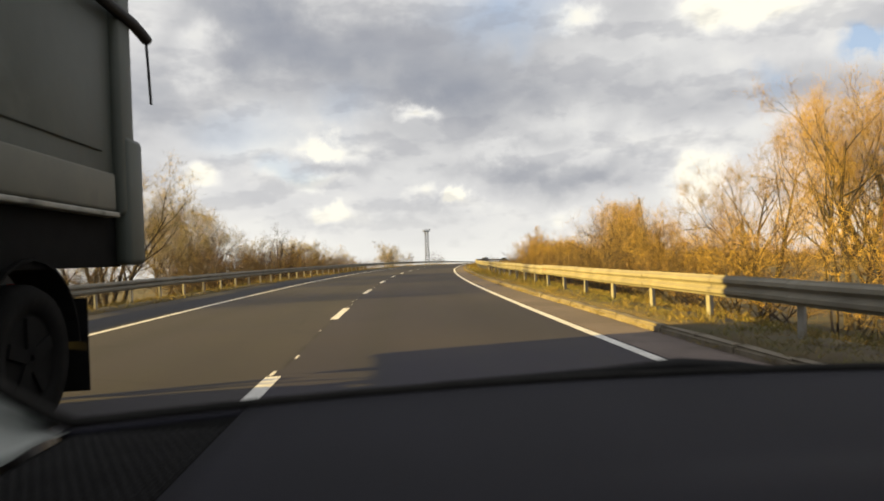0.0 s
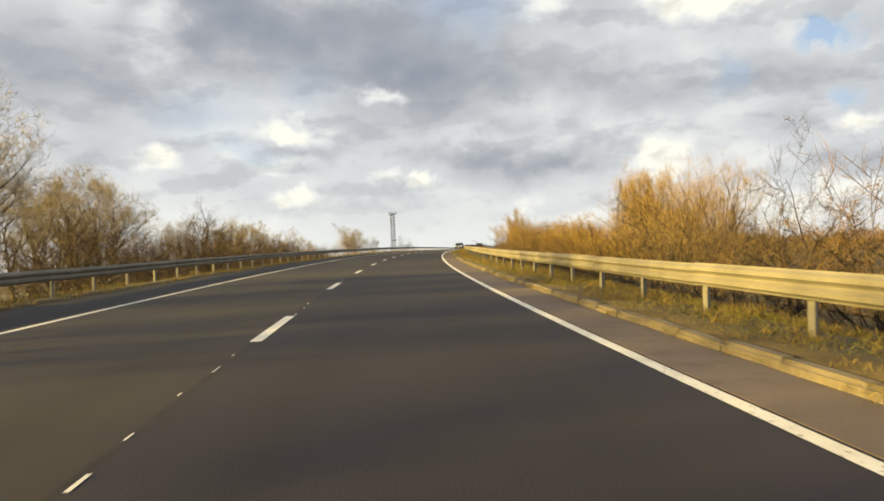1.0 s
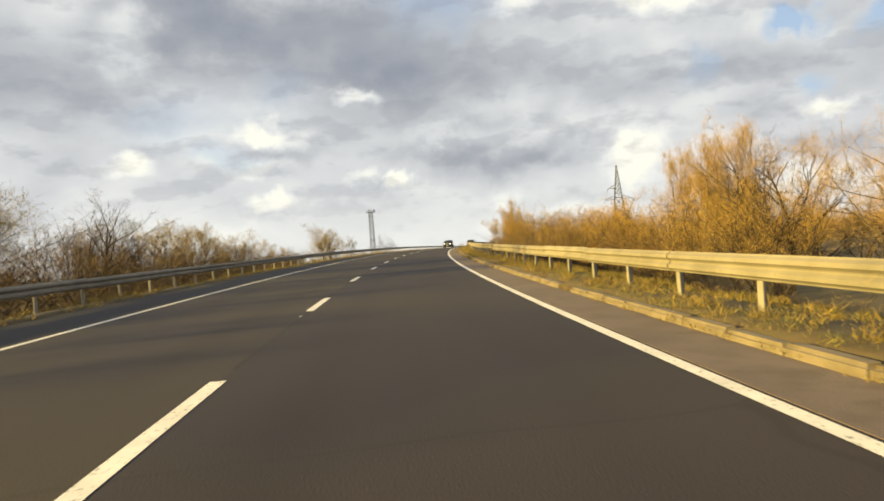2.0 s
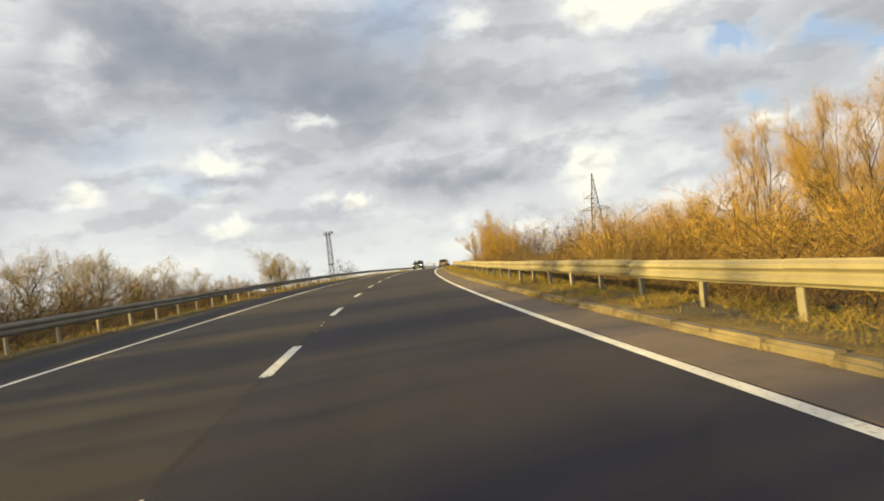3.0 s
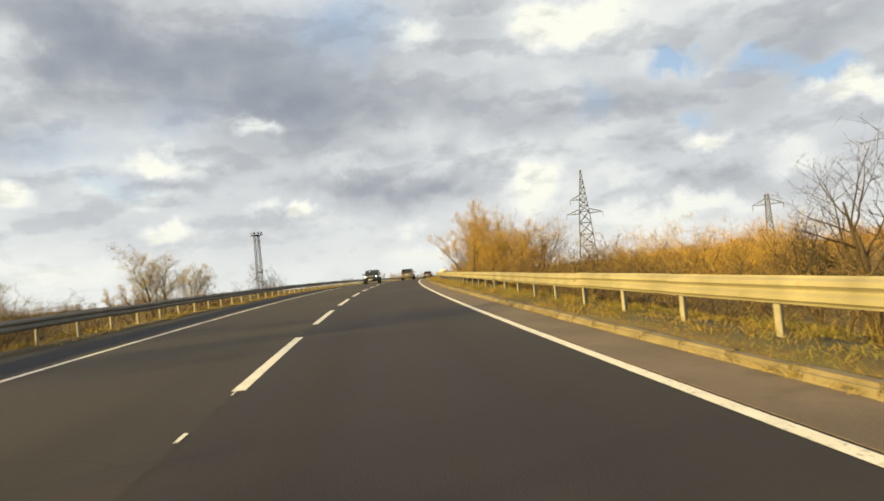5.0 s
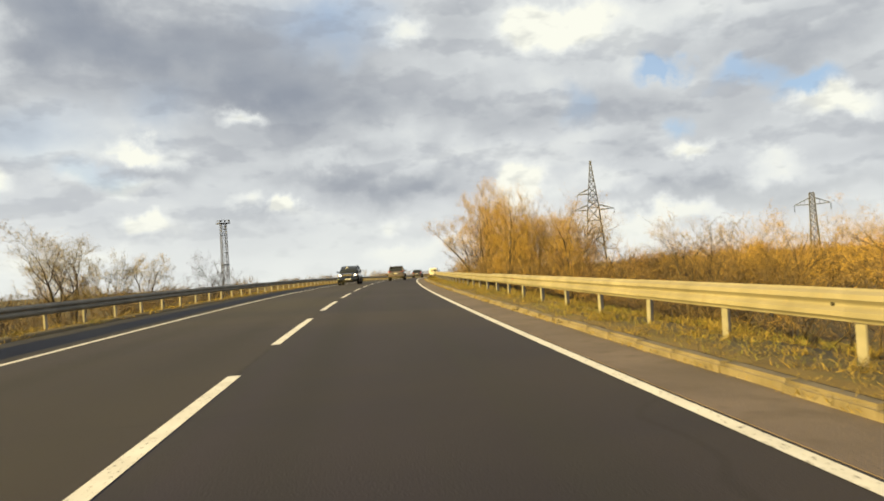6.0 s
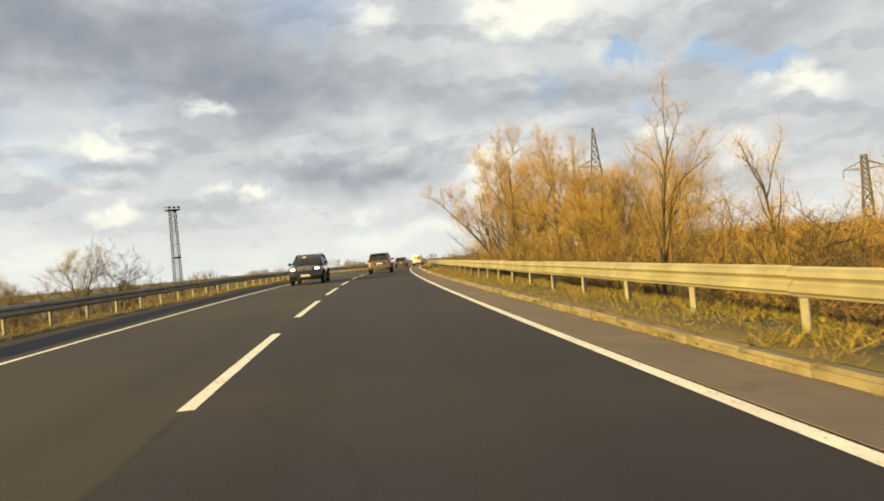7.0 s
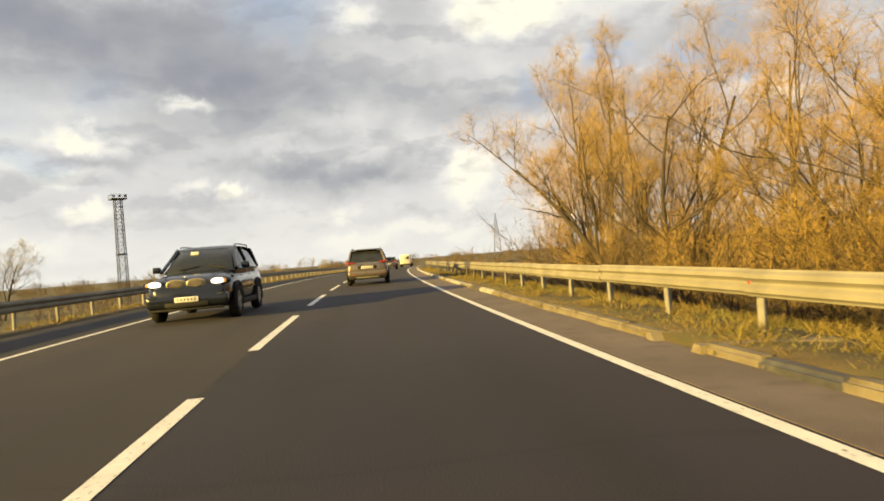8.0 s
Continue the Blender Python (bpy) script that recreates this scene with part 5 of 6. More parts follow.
def rear_fittings(car, L, W, H, belt, lit=True):
    h, w = L / 2, W / 2
    y = -h
    part("tailgate_recess", box_data("tailgate_recess", (0.86, 0.05, 0.17), (0, y + 0.012, belt - 0.25), M_PLASTIC, 0.03), car)
    plate = part("number_plate", box_data("number_plate", (0.52, 0.02, 0.115), (0, y - 0.022, belt - 0.25), M_PLATE, 0.006), car, "pale number plate")
    for i in range(6):
        part("plate_bar", box_data("plate_bar", (0.03, 0.006, 0.055), (-0.19 + i * 0.076, y - 0.033, belt - 0.25), M_PLATE_BAR, 0.0), plate)
    part("rear_bumper", box_data("rear_bumper", (W * 0.93, 0.22, 0.26), (0, y + 0.06, 0.53), M_BODY_BRONZE if lit else M_BODY_DARK, 0.07, 3), car)
    part("bumper_skirt", box_data("bumper_skirt", (W * 0.90, 0.2, 0.17), (0, y + 0.08, 0.36), M_PLASTIC, 0.05, 3), car)
    part("skid_plate", box_data("skid_plate", (W * 0.55, 0.05, 0.07), (0, y - 0.02, 0.36), M_TRUCK_RAIL, 0.015), car, "silver skid plate")
    for sd in (-1, 1):
        lamp = part("tail_lamp", box_data("tail_lamp", (0.36, 0.10, 0.07), (sd * (w - 0.22), y + 0.06, belt - 0.03), M_TAIL_LIT if lit else M_TAIL, 0.025, 3), car, "red tail lamp")
        part("lamp_wrap", box_data("lamp_wrap", (0.06, 0.36, 0.11), (sd * (w - 0.035), y + 0.24, belt - 0.04), M_TAIL, 0.025, 3), lamp)
        part("reflector", box_data("reflector", (0.2, 0.03, 0.04), (sd * (w - 0.30), y - 0.035, 0.50), M_TAIL, 0.008), car)
        v, f = [], []
        add_tube(v, f, [Vector((sd * 0.55, y - 0.07, 0.33)), Vector((sd * 0.55, y + 0.15, 0.33))], [0.045] * 2, 12)
        part("exhaust_tip", mesh_of("exhaust_tip", v, f, M_CHROME, True), car)
    part("badge_bar", box_data("badge_bar", (1.05, 0.02, 0.025), (0, y + 0.0, belt - 0.10), M_CHROME, 0.006), car)
    part("spoiler", box_data("spoiler", (W * 0.68, 0.26, 0.035), (0, y + 0.40, H - 0.035), M_BODY_BRONZE if lit else M_BODY_DARK, 0.014), car)
    v, f = [], []
    add_tube(v, f, [Vector((0, y + 0.155, belt + 0.10)), Vector((0.30, y + 0.20, belt + 0.17))], [0.014] * 2, 5)
    part("rear_wiper", mesh_of("rear_wiper", v, f, M_PLASTIC), car)


def front_fittings(car, L, W, H, belt, hood):
    h, w = L / 2, W / 2
    y = h
    part("front_bumper", box_data("front_bumper", (W * 0.94, 0.26, 0.30), (0, y - 0.10, 0.50), M_BODY_NAVY, 0.09, 3), car)
    part("lower_intake", box_data("lower_intake", (W * 0.50, 0.06, 0.12), (0, y + 0.02, 0.42), M_PLASTIC, 0.03), car)
    part("skid_plate", box_data("skid_plate", (W * 0.84, 0.08, 0.05), (0, y - 0.02, 0.31), M_PLASTIC, 0.02), car)
    for sd in (-1, 1):
        grille = part("grille", oval_data("grille", 0.225, 0.112, 0.06, (sd * 0.216, y - 0.022, hood - 0.245), M_GRILLE), car, "chrome kidney-shaped grille")
        for i in range(11):
            part("grille_slat", box_data("grille_slat", (0.012, 0.012, 0.17 - 0.0032 * (i - 5) ** 2), (sd * 0.216 - 0.17 + i * 0.034, y + 0.004, hood - 0.245), M_BODY_DARK, 0.0), grille)
        lamp = part("headlamp", oval_data("headlamp", 0.26, 0.085, 0.2, (sd * (w - 0.25), y - 0.13, hood - 0.22), M_GLASS), car, "clear headlamp, switched on")
        part("bulb", oval_data("bulb", 0.14, 0.058, 0.03, (sd * (w - 0.27), y - 0.025, hood - 0.22), M_HEADLAMP), lamp)
        part("indicator", oval_data("indicator", 0.05, 0.045, 0.03, (sd * (w - 0.13), y - 0.03, hood - 0.225), M_AMBER), lamp)
        part("fog_lamp", box_data("fog_lamp", (0.16, 0.03, 0.07), (sd * (w - 0.22), y + 0.015, 0.60), M_GLASS, 0.02), car)
    part("badge", oval_data("badge", 0.035, 0.035, 0.03, (0, y - 0.07, hood - 0.10), M_CHROME), car, "small round badge")
    plate = part("number_plate", box_data("number_plate", (0.52, 0.02, 0.115), (0, y + 0.04, 0.53), M_PLATE, 0.006), car, "pale number plate")
    for i in range(6):
        part("plate_bar", box_data("plate_bar", (0.03, 0.006, 0.055), (-0.19 + i * 0.076, y + 0.052, 0.53), M_PLATE_BAR, 0.0), plate)
    for sd in (-1, 1):
        v, f = [], []
        add_tube(v, f, [Vector((sd * 0.52, y - 0.25, hood - 0.075)), Vector((sd * 0.66, 1.25, hood + 0.0))], [0.012] * 2, 5)
        part("bonnet_crease", mesh_of("bonnet_crease", v, f, M_BODY_NAVY, True), car)
        v, f = [], []
        add_tube(v, f, [Vector((sd * 0.55 - 0.1, 1.10, belt + 0.02)), Vector((sd * 0.10 - 0.1, 0.98, belt + 0.09))], [0.012] * 2, 5)
        part("wiper", mesh_of("wiper", v, f, M_PLASTIC), car)
    part("windscreen_sticker", box_data("windscreen_sticker", (0.20, 0.012, 0.09), (0.22, 0.46, H - 0.16), M_PLATE, 0.004), car, "pale sticker on the windscreen")


suv = passenger_car("suv", "bronze-grey SUV with lit red tail lamps", "car", road_pose(216.4, 1.46), M_BODY_BRONZE, 4.58, 1.86, 1.63)
rear_fittings(suv, 4.58, 1.86, 1.63, 1.05)
dark_car = passenger_car("hatchback", "charcoal hatchback driving on the road", "car", road_pose(266, 1.5), M_BODY_DARK, 4.3, 1.78, 1.48, 0.93, 2.6, 0.32, 0.88)
rear_fittings(dark_car, 4.3, 1.78, 1.48, 0.93, False)
oncoming = passenger_car("suv", "blue-black SUV with headlamps on and chrome grille", "car", road_pose(201.75, -2.42, 0, 180), M_BODY_NAVY, 4.70, 1.92, 1.75, 1.17, 2.86, 0.38, 1.12)
front_fittings(oncoming, 4.70, 1.92, 1.75, 1.17, 1.12)


def van(at):
    L, W, H = 5.3, 1.95, 2.2
    car = tagged(thing("van", at), "white panel van with dark rear windows", "van")
    h, w = L / 2, W / 2
    rings = [oval(-h, 0.55, H - 0.20, w * 0.90, power=7), oval(-h + 0.08, 0.40, H - 0.04, w * 0.97, power=7), oval(-h + 0.6, 0.32, H, w, power=7), oval(0.8, 0.30, H, w, power=7),
             oval(1.3, 0.30, H - 0.22, w * 0.99, power=6), oval(1.85, 0.30, 1.25, w * 0.97, power=5), oval(2.4, 0.32, 1.08, w * 0.92), oval(h, 0.42, 0.85, w * 0.8)]
    part("body", ring_loft("body", rings, M_BODY_WHITE), car)
    for sd in (-1, 1):
        part("rear_window", box_data("rear_window", (0.74, 0.03, 0.62), (sd * 0.42, -h + 0.015, H - 0.62), M_GLASS, 0.04), car, "dark rear window")
        part("tail_lamp", box_data("tail_lamp", (0.10, 0.05, 0.38), (sd * (w - 0.10), -h + 0.03, 1.0), M_TAIL, 0.015), car)
        part("side_mirror", box_data("side_mirror", (0.2, 0.1, 0.28), (sd * (w + 0.12), 1.5, 1.4), M_PLASTIC, 0.03), car)
        for y in (-1.6, 1.7):
            wheel_parts(car, sd * (w - 0.08), y, 0.34, 0.22, sd)
            arch_part(car, sd * (w + 0.004), y, 0.34, sd)
    part("door_gap", box_data("door_gap", (0.012, 0.02, 1.4), (0, -h - 0.004, 1.25), M_PLASTIC), car)
    part("bumper", box_data("bumper", (W * 0.95, 0.2, 0.22), (0, -h + 0.02, 0.45), M_PLASTIC, 0.05), car)
    part("number_plate", box_data("number_plate", (0.52, 0.02, 0.115), (0, -h - 0.03, 0.85), M_PLATE, 0.006), car)
    return car


van(road_pose(306, 1.55))


def lorry(at):
    """A tipper lorry with a tarpaulin cover; y forward, its rear end at y = 0."""
    t = tagged(thing("tipper_lorry", at), "grimy dark grey-green tipper lorry with a tarpaulin cover", "lorry")
    W, L = 2.5, 8.2
    w = W / 2
    part("load_body", box_data("load_body", (W, L, 1.75), (0, L / 2, 2.62), M_CANVAS, 0.04), t, "dark grey-green body side")
    part("upper_board", box_data("upper_board", (W + 0.04, L, 0.62), (0, L / 2, 3.80), M_CANVAS, 0.05), t)
    # tarpaulin: an arched cover
    v, f = [], []
    n = 12
    for y in np.linspace(-0.04, L + 0.04, 10):
        for i in range(n + 1):
            a = math.pi * i / n
            v.append((-(w + 0.06) * math.cos(a), y, 4.08 + 0.22 * math.sin(a) + 0.012 * math.sin(y * 5 + i)))
    for j in range(9):
        for i in range(n):
            f.append((j * (n + 1) + i, j * (n + 1) + i + 1, (j + 1) * (n + 1) + i + 1, (j + 1) * (n + 1) + i))
    part("tarpaulin", mesh_of("tarpaulin", v, f, M_CANVAS, True), t, "dark arched tarpaulin")
    for sd in (-1, 1):
        x = sd * (w + 0.03)
        part("sill_panel", box_data("sill_panel", (0.09, L - 0.45, 0.34), (x - sd * 0.01, L / 2 + 0.22, 1.80), M_TRUCK_RAIL, 0.03), t, "grimy olive sill panel")
        part("sill_rail", box_data("sill_rail", (0.12, L - 0.45, 0.045), (x, L / 2 + 0.22, 1.600), M_TRUCK_EDGE, 0.012), t, "pale worn sill rail")
        part("side_panel", box_data("side_panel", (0.03, 2.1, 1.15), (x - sd * 0.02, 1.65, 2.72), M_CANVAS, 0.012), t)
        part("side_panel", box_data("side_panel", (0.03, 2.1, 1.15), (x - sd * 0.02, 4.1, 2.72), M_CANVAS, 0.012), t)
        # strip below the sill, its shade painted in as black
        part("side_skirt", box_data("side_skirt", (0.05, L - 0.15, 0.44), (sd * (w - 0.06), L / 2 + 0.08, 1.36), M_SHADE_BLACK, 0.01), t, "side skirt coloured black for shade")
        part("corner_post", box_data("corner_post", (0.14, 0.34, 2.3), (x - sd * 0.02, 0.17, 2.75), M_CANVAS, 0.05), t)
        part("rear_flare", box_data("rear_flare", (0.17, 0.40, 1.20), (x - sd * 0.01, 0.07, 1.75), M_CANVAS, 0.06), t)
        v, f = [], []
        add_tube(v, f, [Vector((sd * (w + 0.10), y, z)) for y, z in ((L, 3.46), (L * 0.6, 3.45), (1.2, 3.44), (0.0, 3.46), (-0.35, 3.42))], [0.055] * 5, 8)
        part("tarp_roller", mesh_of("tarp_roller", v, f, M_PLASTIC, True), t, "dark tarpaulin roller along the side")
        v, f = [], []
        add_tube(v, f, [Vector((sd * (w + 0.10), -0.33 - 0.02 * k, 3.42 - 0.16 * k)) for k in range(5)], [0.014] * 5, 5)
        part("strap", mesh_of("strap", v, f, M_PLASTIC, True), t)
        for y in (1.75, 3.05, 9.35):
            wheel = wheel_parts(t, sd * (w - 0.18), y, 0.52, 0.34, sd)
            # tyre and rim lose their own colours; the shade is painted on
            wheel.data.materials[0] = wheel.children[0].data.materials[0] = M_SHADE_BLACK
            v, f = [], []
            pts = [Vector((0, y + math.cos(a) * 0.64, 0.56 + math.sin(a) * 0.64)) for a in np.linspace(0.0, math.pi, 13)]
            for q in pts:
                for xx in (sd * (w - 0.36), sd * (w + 0.0)):
                    for k in (0, 1):
                        d = (q - Vector((0, y, 0.56))).normalized() * (0.02 * k)
                        v.append((xx, q.y + d.y, q.z + d.z))
            for i in range(12):
                b = i * 4
                f += [(b, b + 2, b + 6, b + 4), (b + 1, b + 5, b + 7, b + 3), (b, b + 4, b + 5, b + 1), (b + 2, b + 3, b + 7, b + 6)]
            part("mudguard", mesh_of("mudguard", v, f, M_SHADE_BLACK), t)
        part("mud_flap", box_data("mud_flap", (0.42, 0.02, 0.75), (sd * (w - 0.20), 0.98, 0.52), M_SHADE_BLACK, 0.004), t)
    part("chassis", box_data("chassis", (1.0, L + 2.0, 0.32), (0, L / 2 + 1.0, 1.12), M_PLASTIC, 0.02), t)
    part("subframe", box_data("subframe", (W - 0.1, L, 0.22), (0, L / 2, 1.62), M_PLASTIC, 0.02), t)
    for y in (1.75, 3.05, 9.35):
        v, f = [], []
        add_tube(v, f, [Vector((-w + 0.2, y, 0.52)), Vector((w - 0.2, y, 0.52))], [0.09] * 2, 8)
        part("axle", mesh_of("axle", v, f, M_PLASTIC, True), t)
    rings = [oval(L + 0.3, 0.75, 2.9, w * 0.96, power=8), oval(L + 0.5, 0.6, 3.1, w, power=8), oval(L + 1.6, 0.5, 3.1, w, power=8), oval(L + 2.0, 0.5, 2.85, w * 0.97, power=7), oval(L + 2.15, 0.6, 2.0, w * 0.93, power=6)]
    part("cab", ring_loft("cab", rings, M_BODY_WHITE), t, "pale driver's cab")
    part("windscreen", box_data("windscreen", (2.0, 0.1, 0.8), (0, L + 2.05, 2.25), M_GLASS, 0.04), t)
    part("rear_lamp_bar", box_data("rear_lamp_bar", (1.5, 0.06, 0.16), (0, 0.72, 0.95), M_TAIL, 0.02), t)
    return t


lorry(road_pose(6.7, -2.52, 0, 180))


def own_car(at):
    """The car that carries the camera, as it stands at the start: body, cabin shell and dashboard; the windscreen's opening is free."""
    car = tagged(thing("car", at), "dark grey car with a black dashboard and pale pillar trim", "car")
    rings = [oval(-2.9, 0.45, 0.70, 0.66), oval(-2.75, 0.32, 0.82, 0.80), oval(-2.2, 0.26, 0.86, 0.86), oval(-0.5, 0.24, 0.87, 0.88), oval(0.6, 0.24, 0.87, 0.88),
             oval(1.15, 0.25, 0.82, 0.87), oval(1.6, 0.27, 0.74, 0.83), oval(1.85, 0.33, 0.66, 0.74), oval(1.95, 0.40, 0.60, 0.62)]
    part("body", ring_loft("body", rings, M_BODY_DARK), car)
    for sd in (-1, 1):
        for y in (-1.95, 0.95):
            wheel_parts(car, sd * 0.82, y, 0.31, 0.20, sd)
            arch_part(car, sd * 0.884, y, 0.31, sd)

    def sheet(name, grid, mat, depth, label="", along=Vector((0, 0, -1))):
        """A sheet with thickness over a grid of places."""
        nu, nv = len(grid), len(grid[0])
        v = [Vector(p) for row in grid for p in row]
        n0 = len(v)
        v += [p + along * depth for p in v]
        f = []
        for i in range(nu - 1):
            for j in range(nv - 1):
                q = (i * nv + j, (i + 1) * nv + j, (i + 1) * nv + j + 1, i * nv + j + 1)
                f += [q, tuple(n0 + k for k in q[::-1])]
        rim = [i * nv for i in range(nu)] + [(nu - 1) * nv + j for j in range(1, nv)] + [i * nv + nv - 1 for i in range(nu - 2, -1, -1)] + list(range(nv - 2, 0, -1))
        for a, b in zip(rim, rim[1:] + rim[:1]):
            f.append((a, n0 + a, n0 + b, b))
        return part(name, mesh_of(name, v, f, mat, True), car, label)

    def tube(name, pts, radii, mat, label="", sides=8):
        v, f = [], []
        add_tube(v, f, [Vector(p) for p in pts], radii, sides)
        return part(name, mesh_of(name, v, f, mat, True), car, label)

    def cowl(x):
        return 0.988 - 0.25 * (x + 0.06) ** 2

    def pad(x, y):
        """Dashboard top: it falls a little towards the cabin and swells over the instruments."""
        swell = 0.016 * max(0.0, 1 - ((x - 0.12) / 0.34) ** 2) * min(max((0.60 - y) / 0.10, 0.0), 1.0)
        return 0.950 - 0.03 * max(0, 0.55 - y) + swell

    xs = np.linspace(-0.54, 0.74, 44)
    sheet("dashboard_top", [[(x, y, pad(x, y)) for y in np.linspace(0.12, cowl(x), 30)] for x in xs], M_DASH, 0.09, "black grained dashboard top")
    grille = sheet("speaker_grille", [[(x, y, 0.946) for y in np.linspace(0.34, cowl(x) - 0.03, 4)] for x in np.linspace(-0.725, -0.544, 5)], M_GRILLE_MESH, 0.09, "black perforated speaker grille")
    sheet("grille_surround", [[(x, y, 0.949) for y in np.linspace(cowl(x) - 0.028, cowl(x), 3)] for x in np.linspace(-0.74, -0.544, 8)], M_DASH, 0.07)
    # raised studs of the mesh, in staggered rows
    v, f = [], []
    for i in range(46):
        for j in range(16):
            x, y = -0.715 + j * 0.0108 + (i % 2) * 0.0054, 0.36 + i * 0.0105
            if y > cowl(x) - 0.035:
                continue
            b = len(v)
            v += [(x - 0.003, y - 0.003, 0.947), (x + 0.003, y - 0.003, 0.947), (x + 0.003, y + 0.003, 0.947), (x - 0.003, y + 0.003, 0.947), (x, y, 0.9495)]
            f += [(b, b + 1, b + 4), (b + 1, b + 2, b + 4), (b + 2, b + 3, b + 4), (b + 3, b, b + 4)]
    part("stud_rows", mesh_of("stud_rows", v, f, M_PLASTIC), grille)
    sheet("dashboard_face", [[(x, 0.12 - 0.02 * k, 0.935 - 0.09 * k) for k in range(5)] for x in np.linspace(-0.76, 0.76, 12)], M_DASH, 0.03, "", Vector((0, 1, 0)))
    edge = [(x, cowl(x) + 0.006, 0.951) for x in np.linspace(-0.735, 0.78, 22)]
    tube("windscreen_seal", [(-0.86, 0.60, 1.19), (-0.80, 0.775, 1.04), (-0.772, 0.826, 0.996), (-0.752, 0.866, 0.964)] + edge, [0.009] * 26, M_RUBBER, "black rubber windscreen seal", 6)
    tube("wiper", [(-0.43, 0.985, 0.948), (-0.25, 1.005, 0.950), (-0.04, 1.022, 0.953), (0.08, 1.018, 0.957), (0.15, 0.99, 0.955), (0.20, 0.985, 0.950)], [0.005, 0.008, 0.009, 0.014, 0.012, 0.008], M_PLASTIC, "black wiper blade lying along the glass", 6)
    # pillar trim: from the seal's upright end down to the grille
    upper = [(-0.735, 0.882, 0.953), (-0.758, 0.848, 0.975), (-0.778, 0.812, 1.003), (-0.806, 0.745, 1.062), (-0.86, 0.58, 1.19)]
    lower = [(-0.728, 0.850, 0.948), (-0.740, 0.800, 0.949), (-0.728, 0.720, 0.951), (-0.730, 0.600, 0.955), (-0.75, 0.40, 0.965)]
    sheet("pillar_trim", [[Vector(a).lerp(Vector(b), t) + Vector((-0.030 * math.sin(math.pi * t), 0, 0)) for t in np.linspace(0, 1, 7)] for a, b in zip(upper, lower)], M_TRIM_PALE, 0.03, "pale grey pillar trim", Vector((-1, 0, 0)))
    # unseen cabin shell, added to shade dashboard: roof, posts, opaque side and rear windows
    roof = [[(x * (0.62 - 0.04 * (y < -1.5)), y, 1.47 - 0.05 * abs(x) ** 3 - 0.035 * ((y + 0.75) / 1.0) ** 2) for x in np.linspace(-1, 1, 9)] for y in np.linspace(-1.85, 0.16, 9)]
    sheet("roof", roof, M_BODY_DARK, 0.05)
    for sd in (-1, 1):
        tube("pillar", [(sd * 0.845, 1.00, 0.86), (sd * 0.86, 0.62, 1.20), (sd * 0.72, 0.34, 1.36), (sd * 0.60, 0.14, 1.42)], [0.045, 0.04, 0.035, 0.035], M_BODY_DARK)
        tube("pillar", [(sd * 0.85, -2.35, 0.84), (sd * 0.72, -2.05, 1.20), (sd * 0.58, -1.82, 1.39)], [0.06] * 3, M_BODY_DARK)
        sheet("side_window", [[(sd * (0.86 - 0.26 * t ** 1.4), y0 + (y1 - y0) * t, 0.84 + 0.57 * t) for t in np.linspace(0, 1, 5)] for y0, y1 in ((-2.30, -1.82), (-1.2, -1.0), (-0.2, -0.3), (0.80, 0.14))],
              M_GLASS, 0.008, "opaque dark side window that shades the dash", Vector((-sd, 0, 0)))
    sheet("rear_window", [[(x * (0.84 - 0.26 * t), -2.36 + 0.53 * t, 0.84 + 0.56 * t) for t in np.linspace(0, 1, 4)] for x in np.linspace(-1, 1, 5)], M_GLASS, 0.008, "opaque dark rear window that shades the dash", Vector((0, 1, 0)))
    return car


own_car(road_pose(0, 1.562, 0.008, -0.55))

# ---- kerb stones ----
kerb = tagged(thing("kerb"), "weathered concrete kerb of single stones, chipped and partly sunk", "kerb", kind="structure")
random.seed(21)


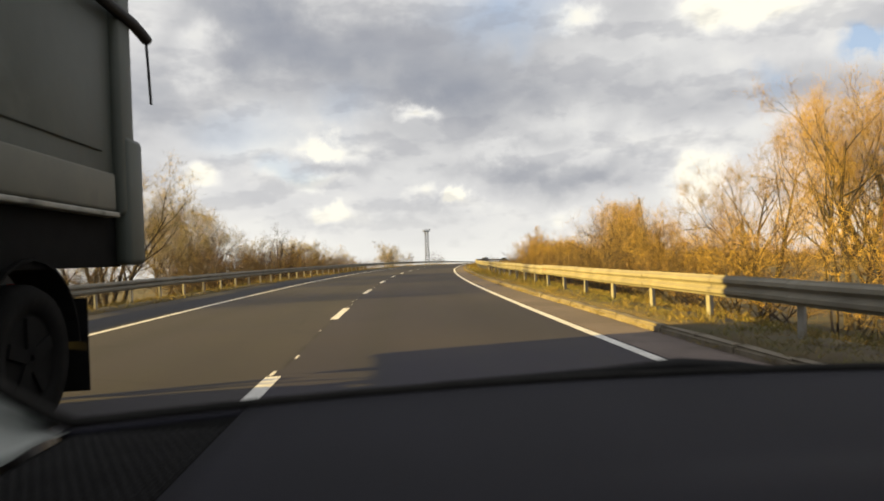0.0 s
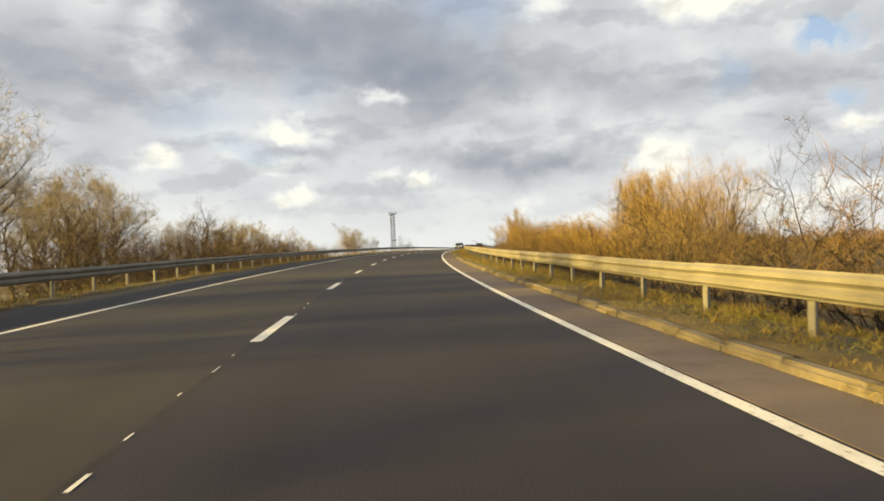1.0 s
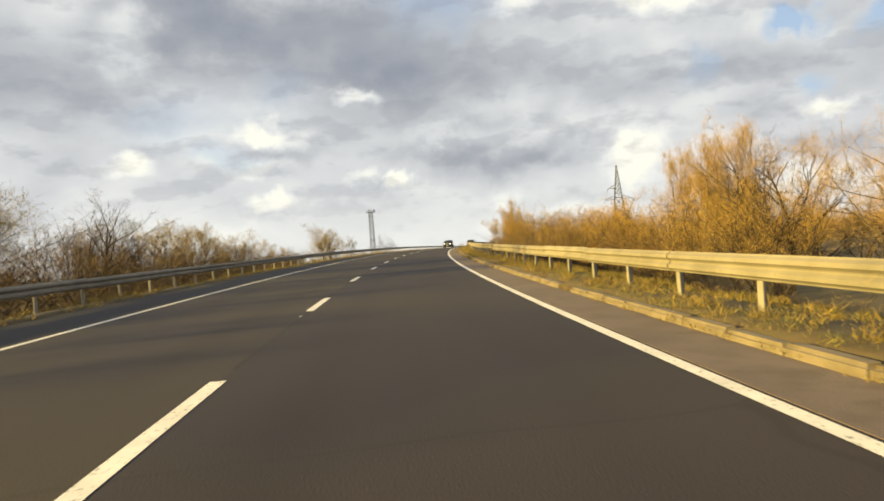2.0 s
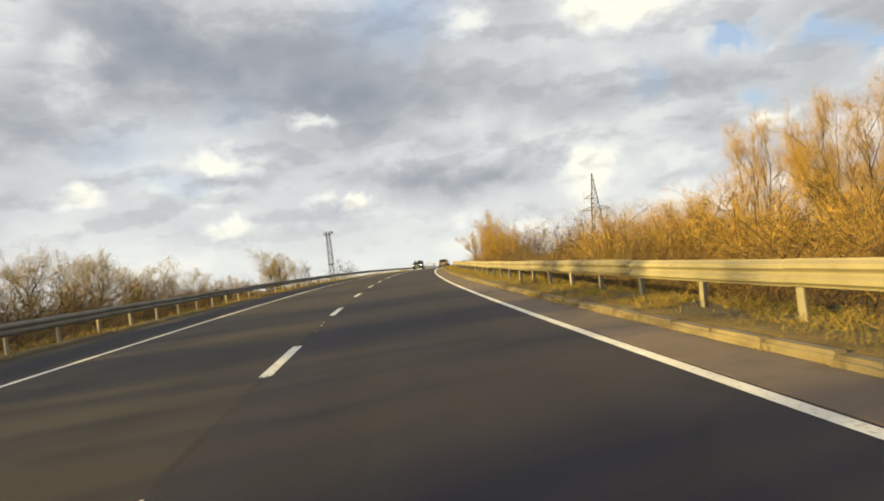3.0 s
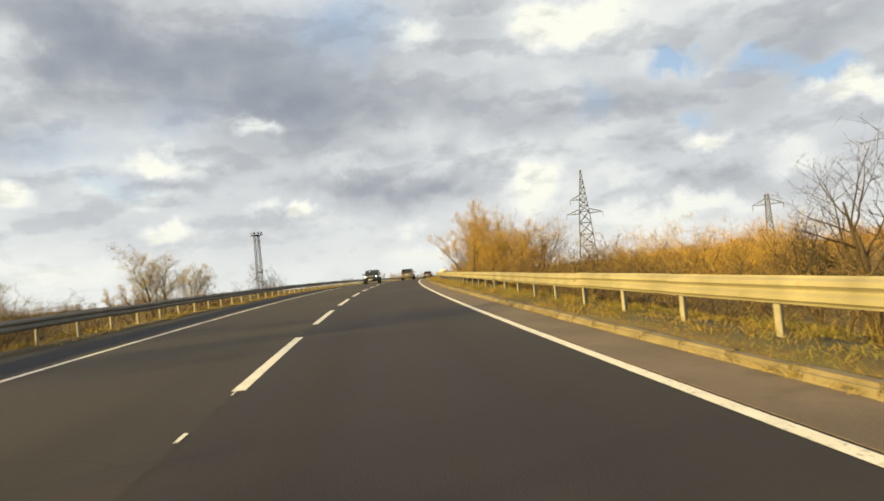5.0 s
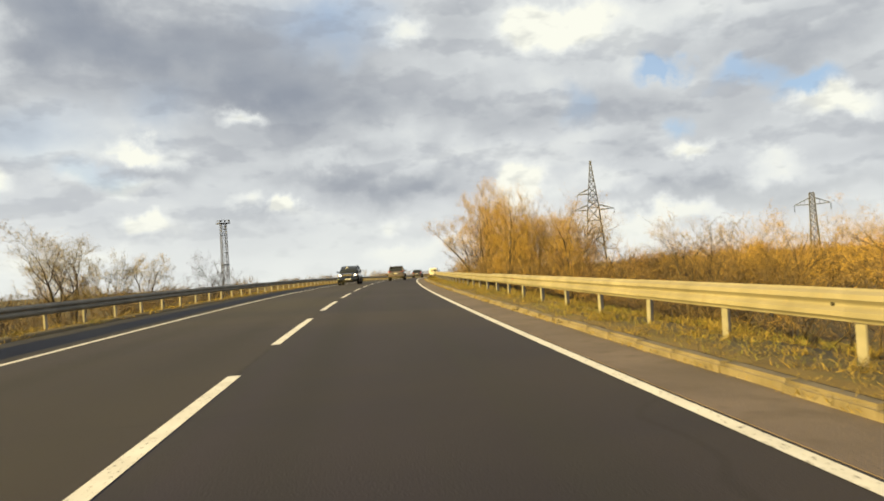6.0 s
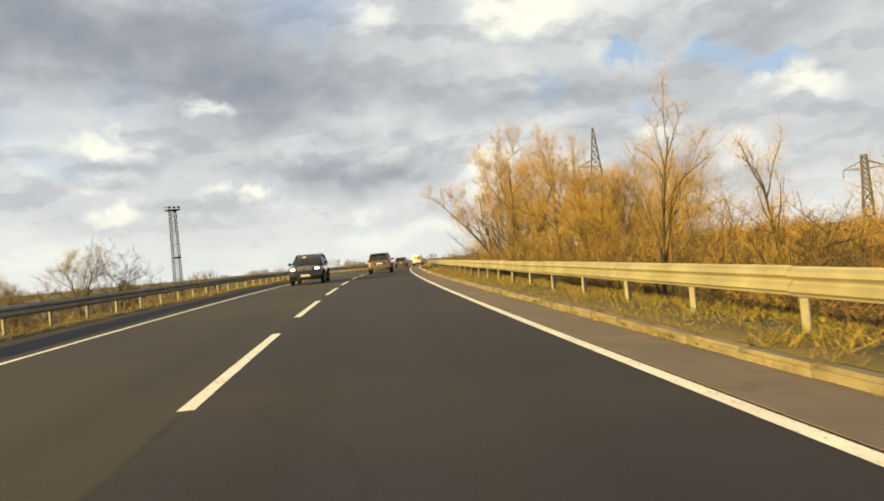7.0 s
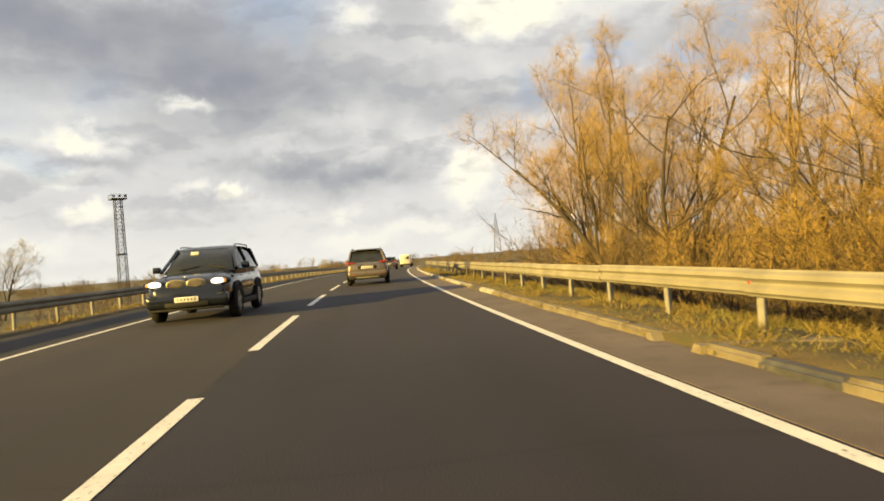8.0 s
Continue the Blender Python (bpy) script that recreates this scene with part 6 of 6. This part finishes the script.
def kerb_stone_data(worn, mat):
    bm = bmesh.new()
    bmesh.ops.create_cube(bm, size=1.0)
    bmesh.ops.scale(bm, vec=(0.17, 0.9995, 0.42), verts=bm.verts)
    bmesh.ops.bevel(bm, geom=[e for e in bm.edges if all(v.co.z > 0 for v in e.verts)], offset=0.035, segments=3, affect="EDGES")
    for q in bm.verts:
        if q.co.z > 0:
            q.co += Vector((random.uniform(-1, 1), random.uniform(-1, 1), random.uniform(-1.5, 0.3))) * worn
    return done("kerb_stone", bm, mat)


stones = [kerb_stone_data(0.002 + 0.0025 * i, M_CONCRETE) for i in range(5)]
dark_stone, white_stone = kerb_stone_data(0.003, M_BLACKPAINT), kerb_stone_data(0.003, M_WHITEPAINT)
for k in range(-6, 290):
    s = k * 1.0 + 0.5
    if k in (44, 104, 190) or random.random() < 0.01:
        continue
    if k >= 188:
        me = dark_stone if k in (188, 203, 204, 213, 222, 231) else white_stone if k > 200 else stones[0]
    else:
        me = random.choice(stones)
    drop = random.choice((0, 0, 0, 0.003, 0.008, 0.014))
    m = road_pose(s, KERB_U + 0.08 + random.uniform(-0.015, 0.015), -0.112 - drop) @ pose(0, 0, 0, random.uniform(-0.2, 0.2), random.uniform(-0.4, 0.4), random.uniform(-0.25, 0.25))
    part("kerb_stone", me, kerb, at=m)

# ---- drain chutes through the kerb ----
def drain_chute(s_mid):
    prof = [(-0.62, 0.075), (-0.50, 0.085), (-0.42, -0.015), (0.0, -0.035), (0.42, -0.015), (0.50, 0.085), (0.62, 0.075)]
    v, f = [], []
    for u, fall in ((4.72, 0.0), (5.4, -0.02), (6.2, -0.06), (7.2, -0.40), (8.2, -1.0)):
        for ds, up in prof:
            v.append(road_pt(s_mid + ds, u, up + fall))
    k = len(prof)
    n0 = len(v)
    v += [p - Vector((0, 0, 0.22)) for p in v]
    for i in range(4):
        for j in range(k - 1):
            q = (i * k + j, i * k + j + 1, (i + 1) * k + j + 1, (i + 1) * k + j)
            f += [q, tuple(n0 + c for c in q[::-1])]
    rim = [i * k for i in range(5)] + [4 * k + j for j in range(1, k)] + [i * k + k - 1 for i in range(3, -1, -1)] + list(range(k - 2, 0, -1))
    for a, b in zip(rim, rim[1:] + rim[:1]):
        f.append((a, n0 + a, n0 + b, b))
    chute = tagged(thing("drain_chute"), "weathered concrete drain chute leading off the shoulder", "drain", group="drain chutes")
    part("trough", mesh_of("trough", v, f, M_CONCRETE), chute)


drain_chute(104.5)
drain_chute(190.5)
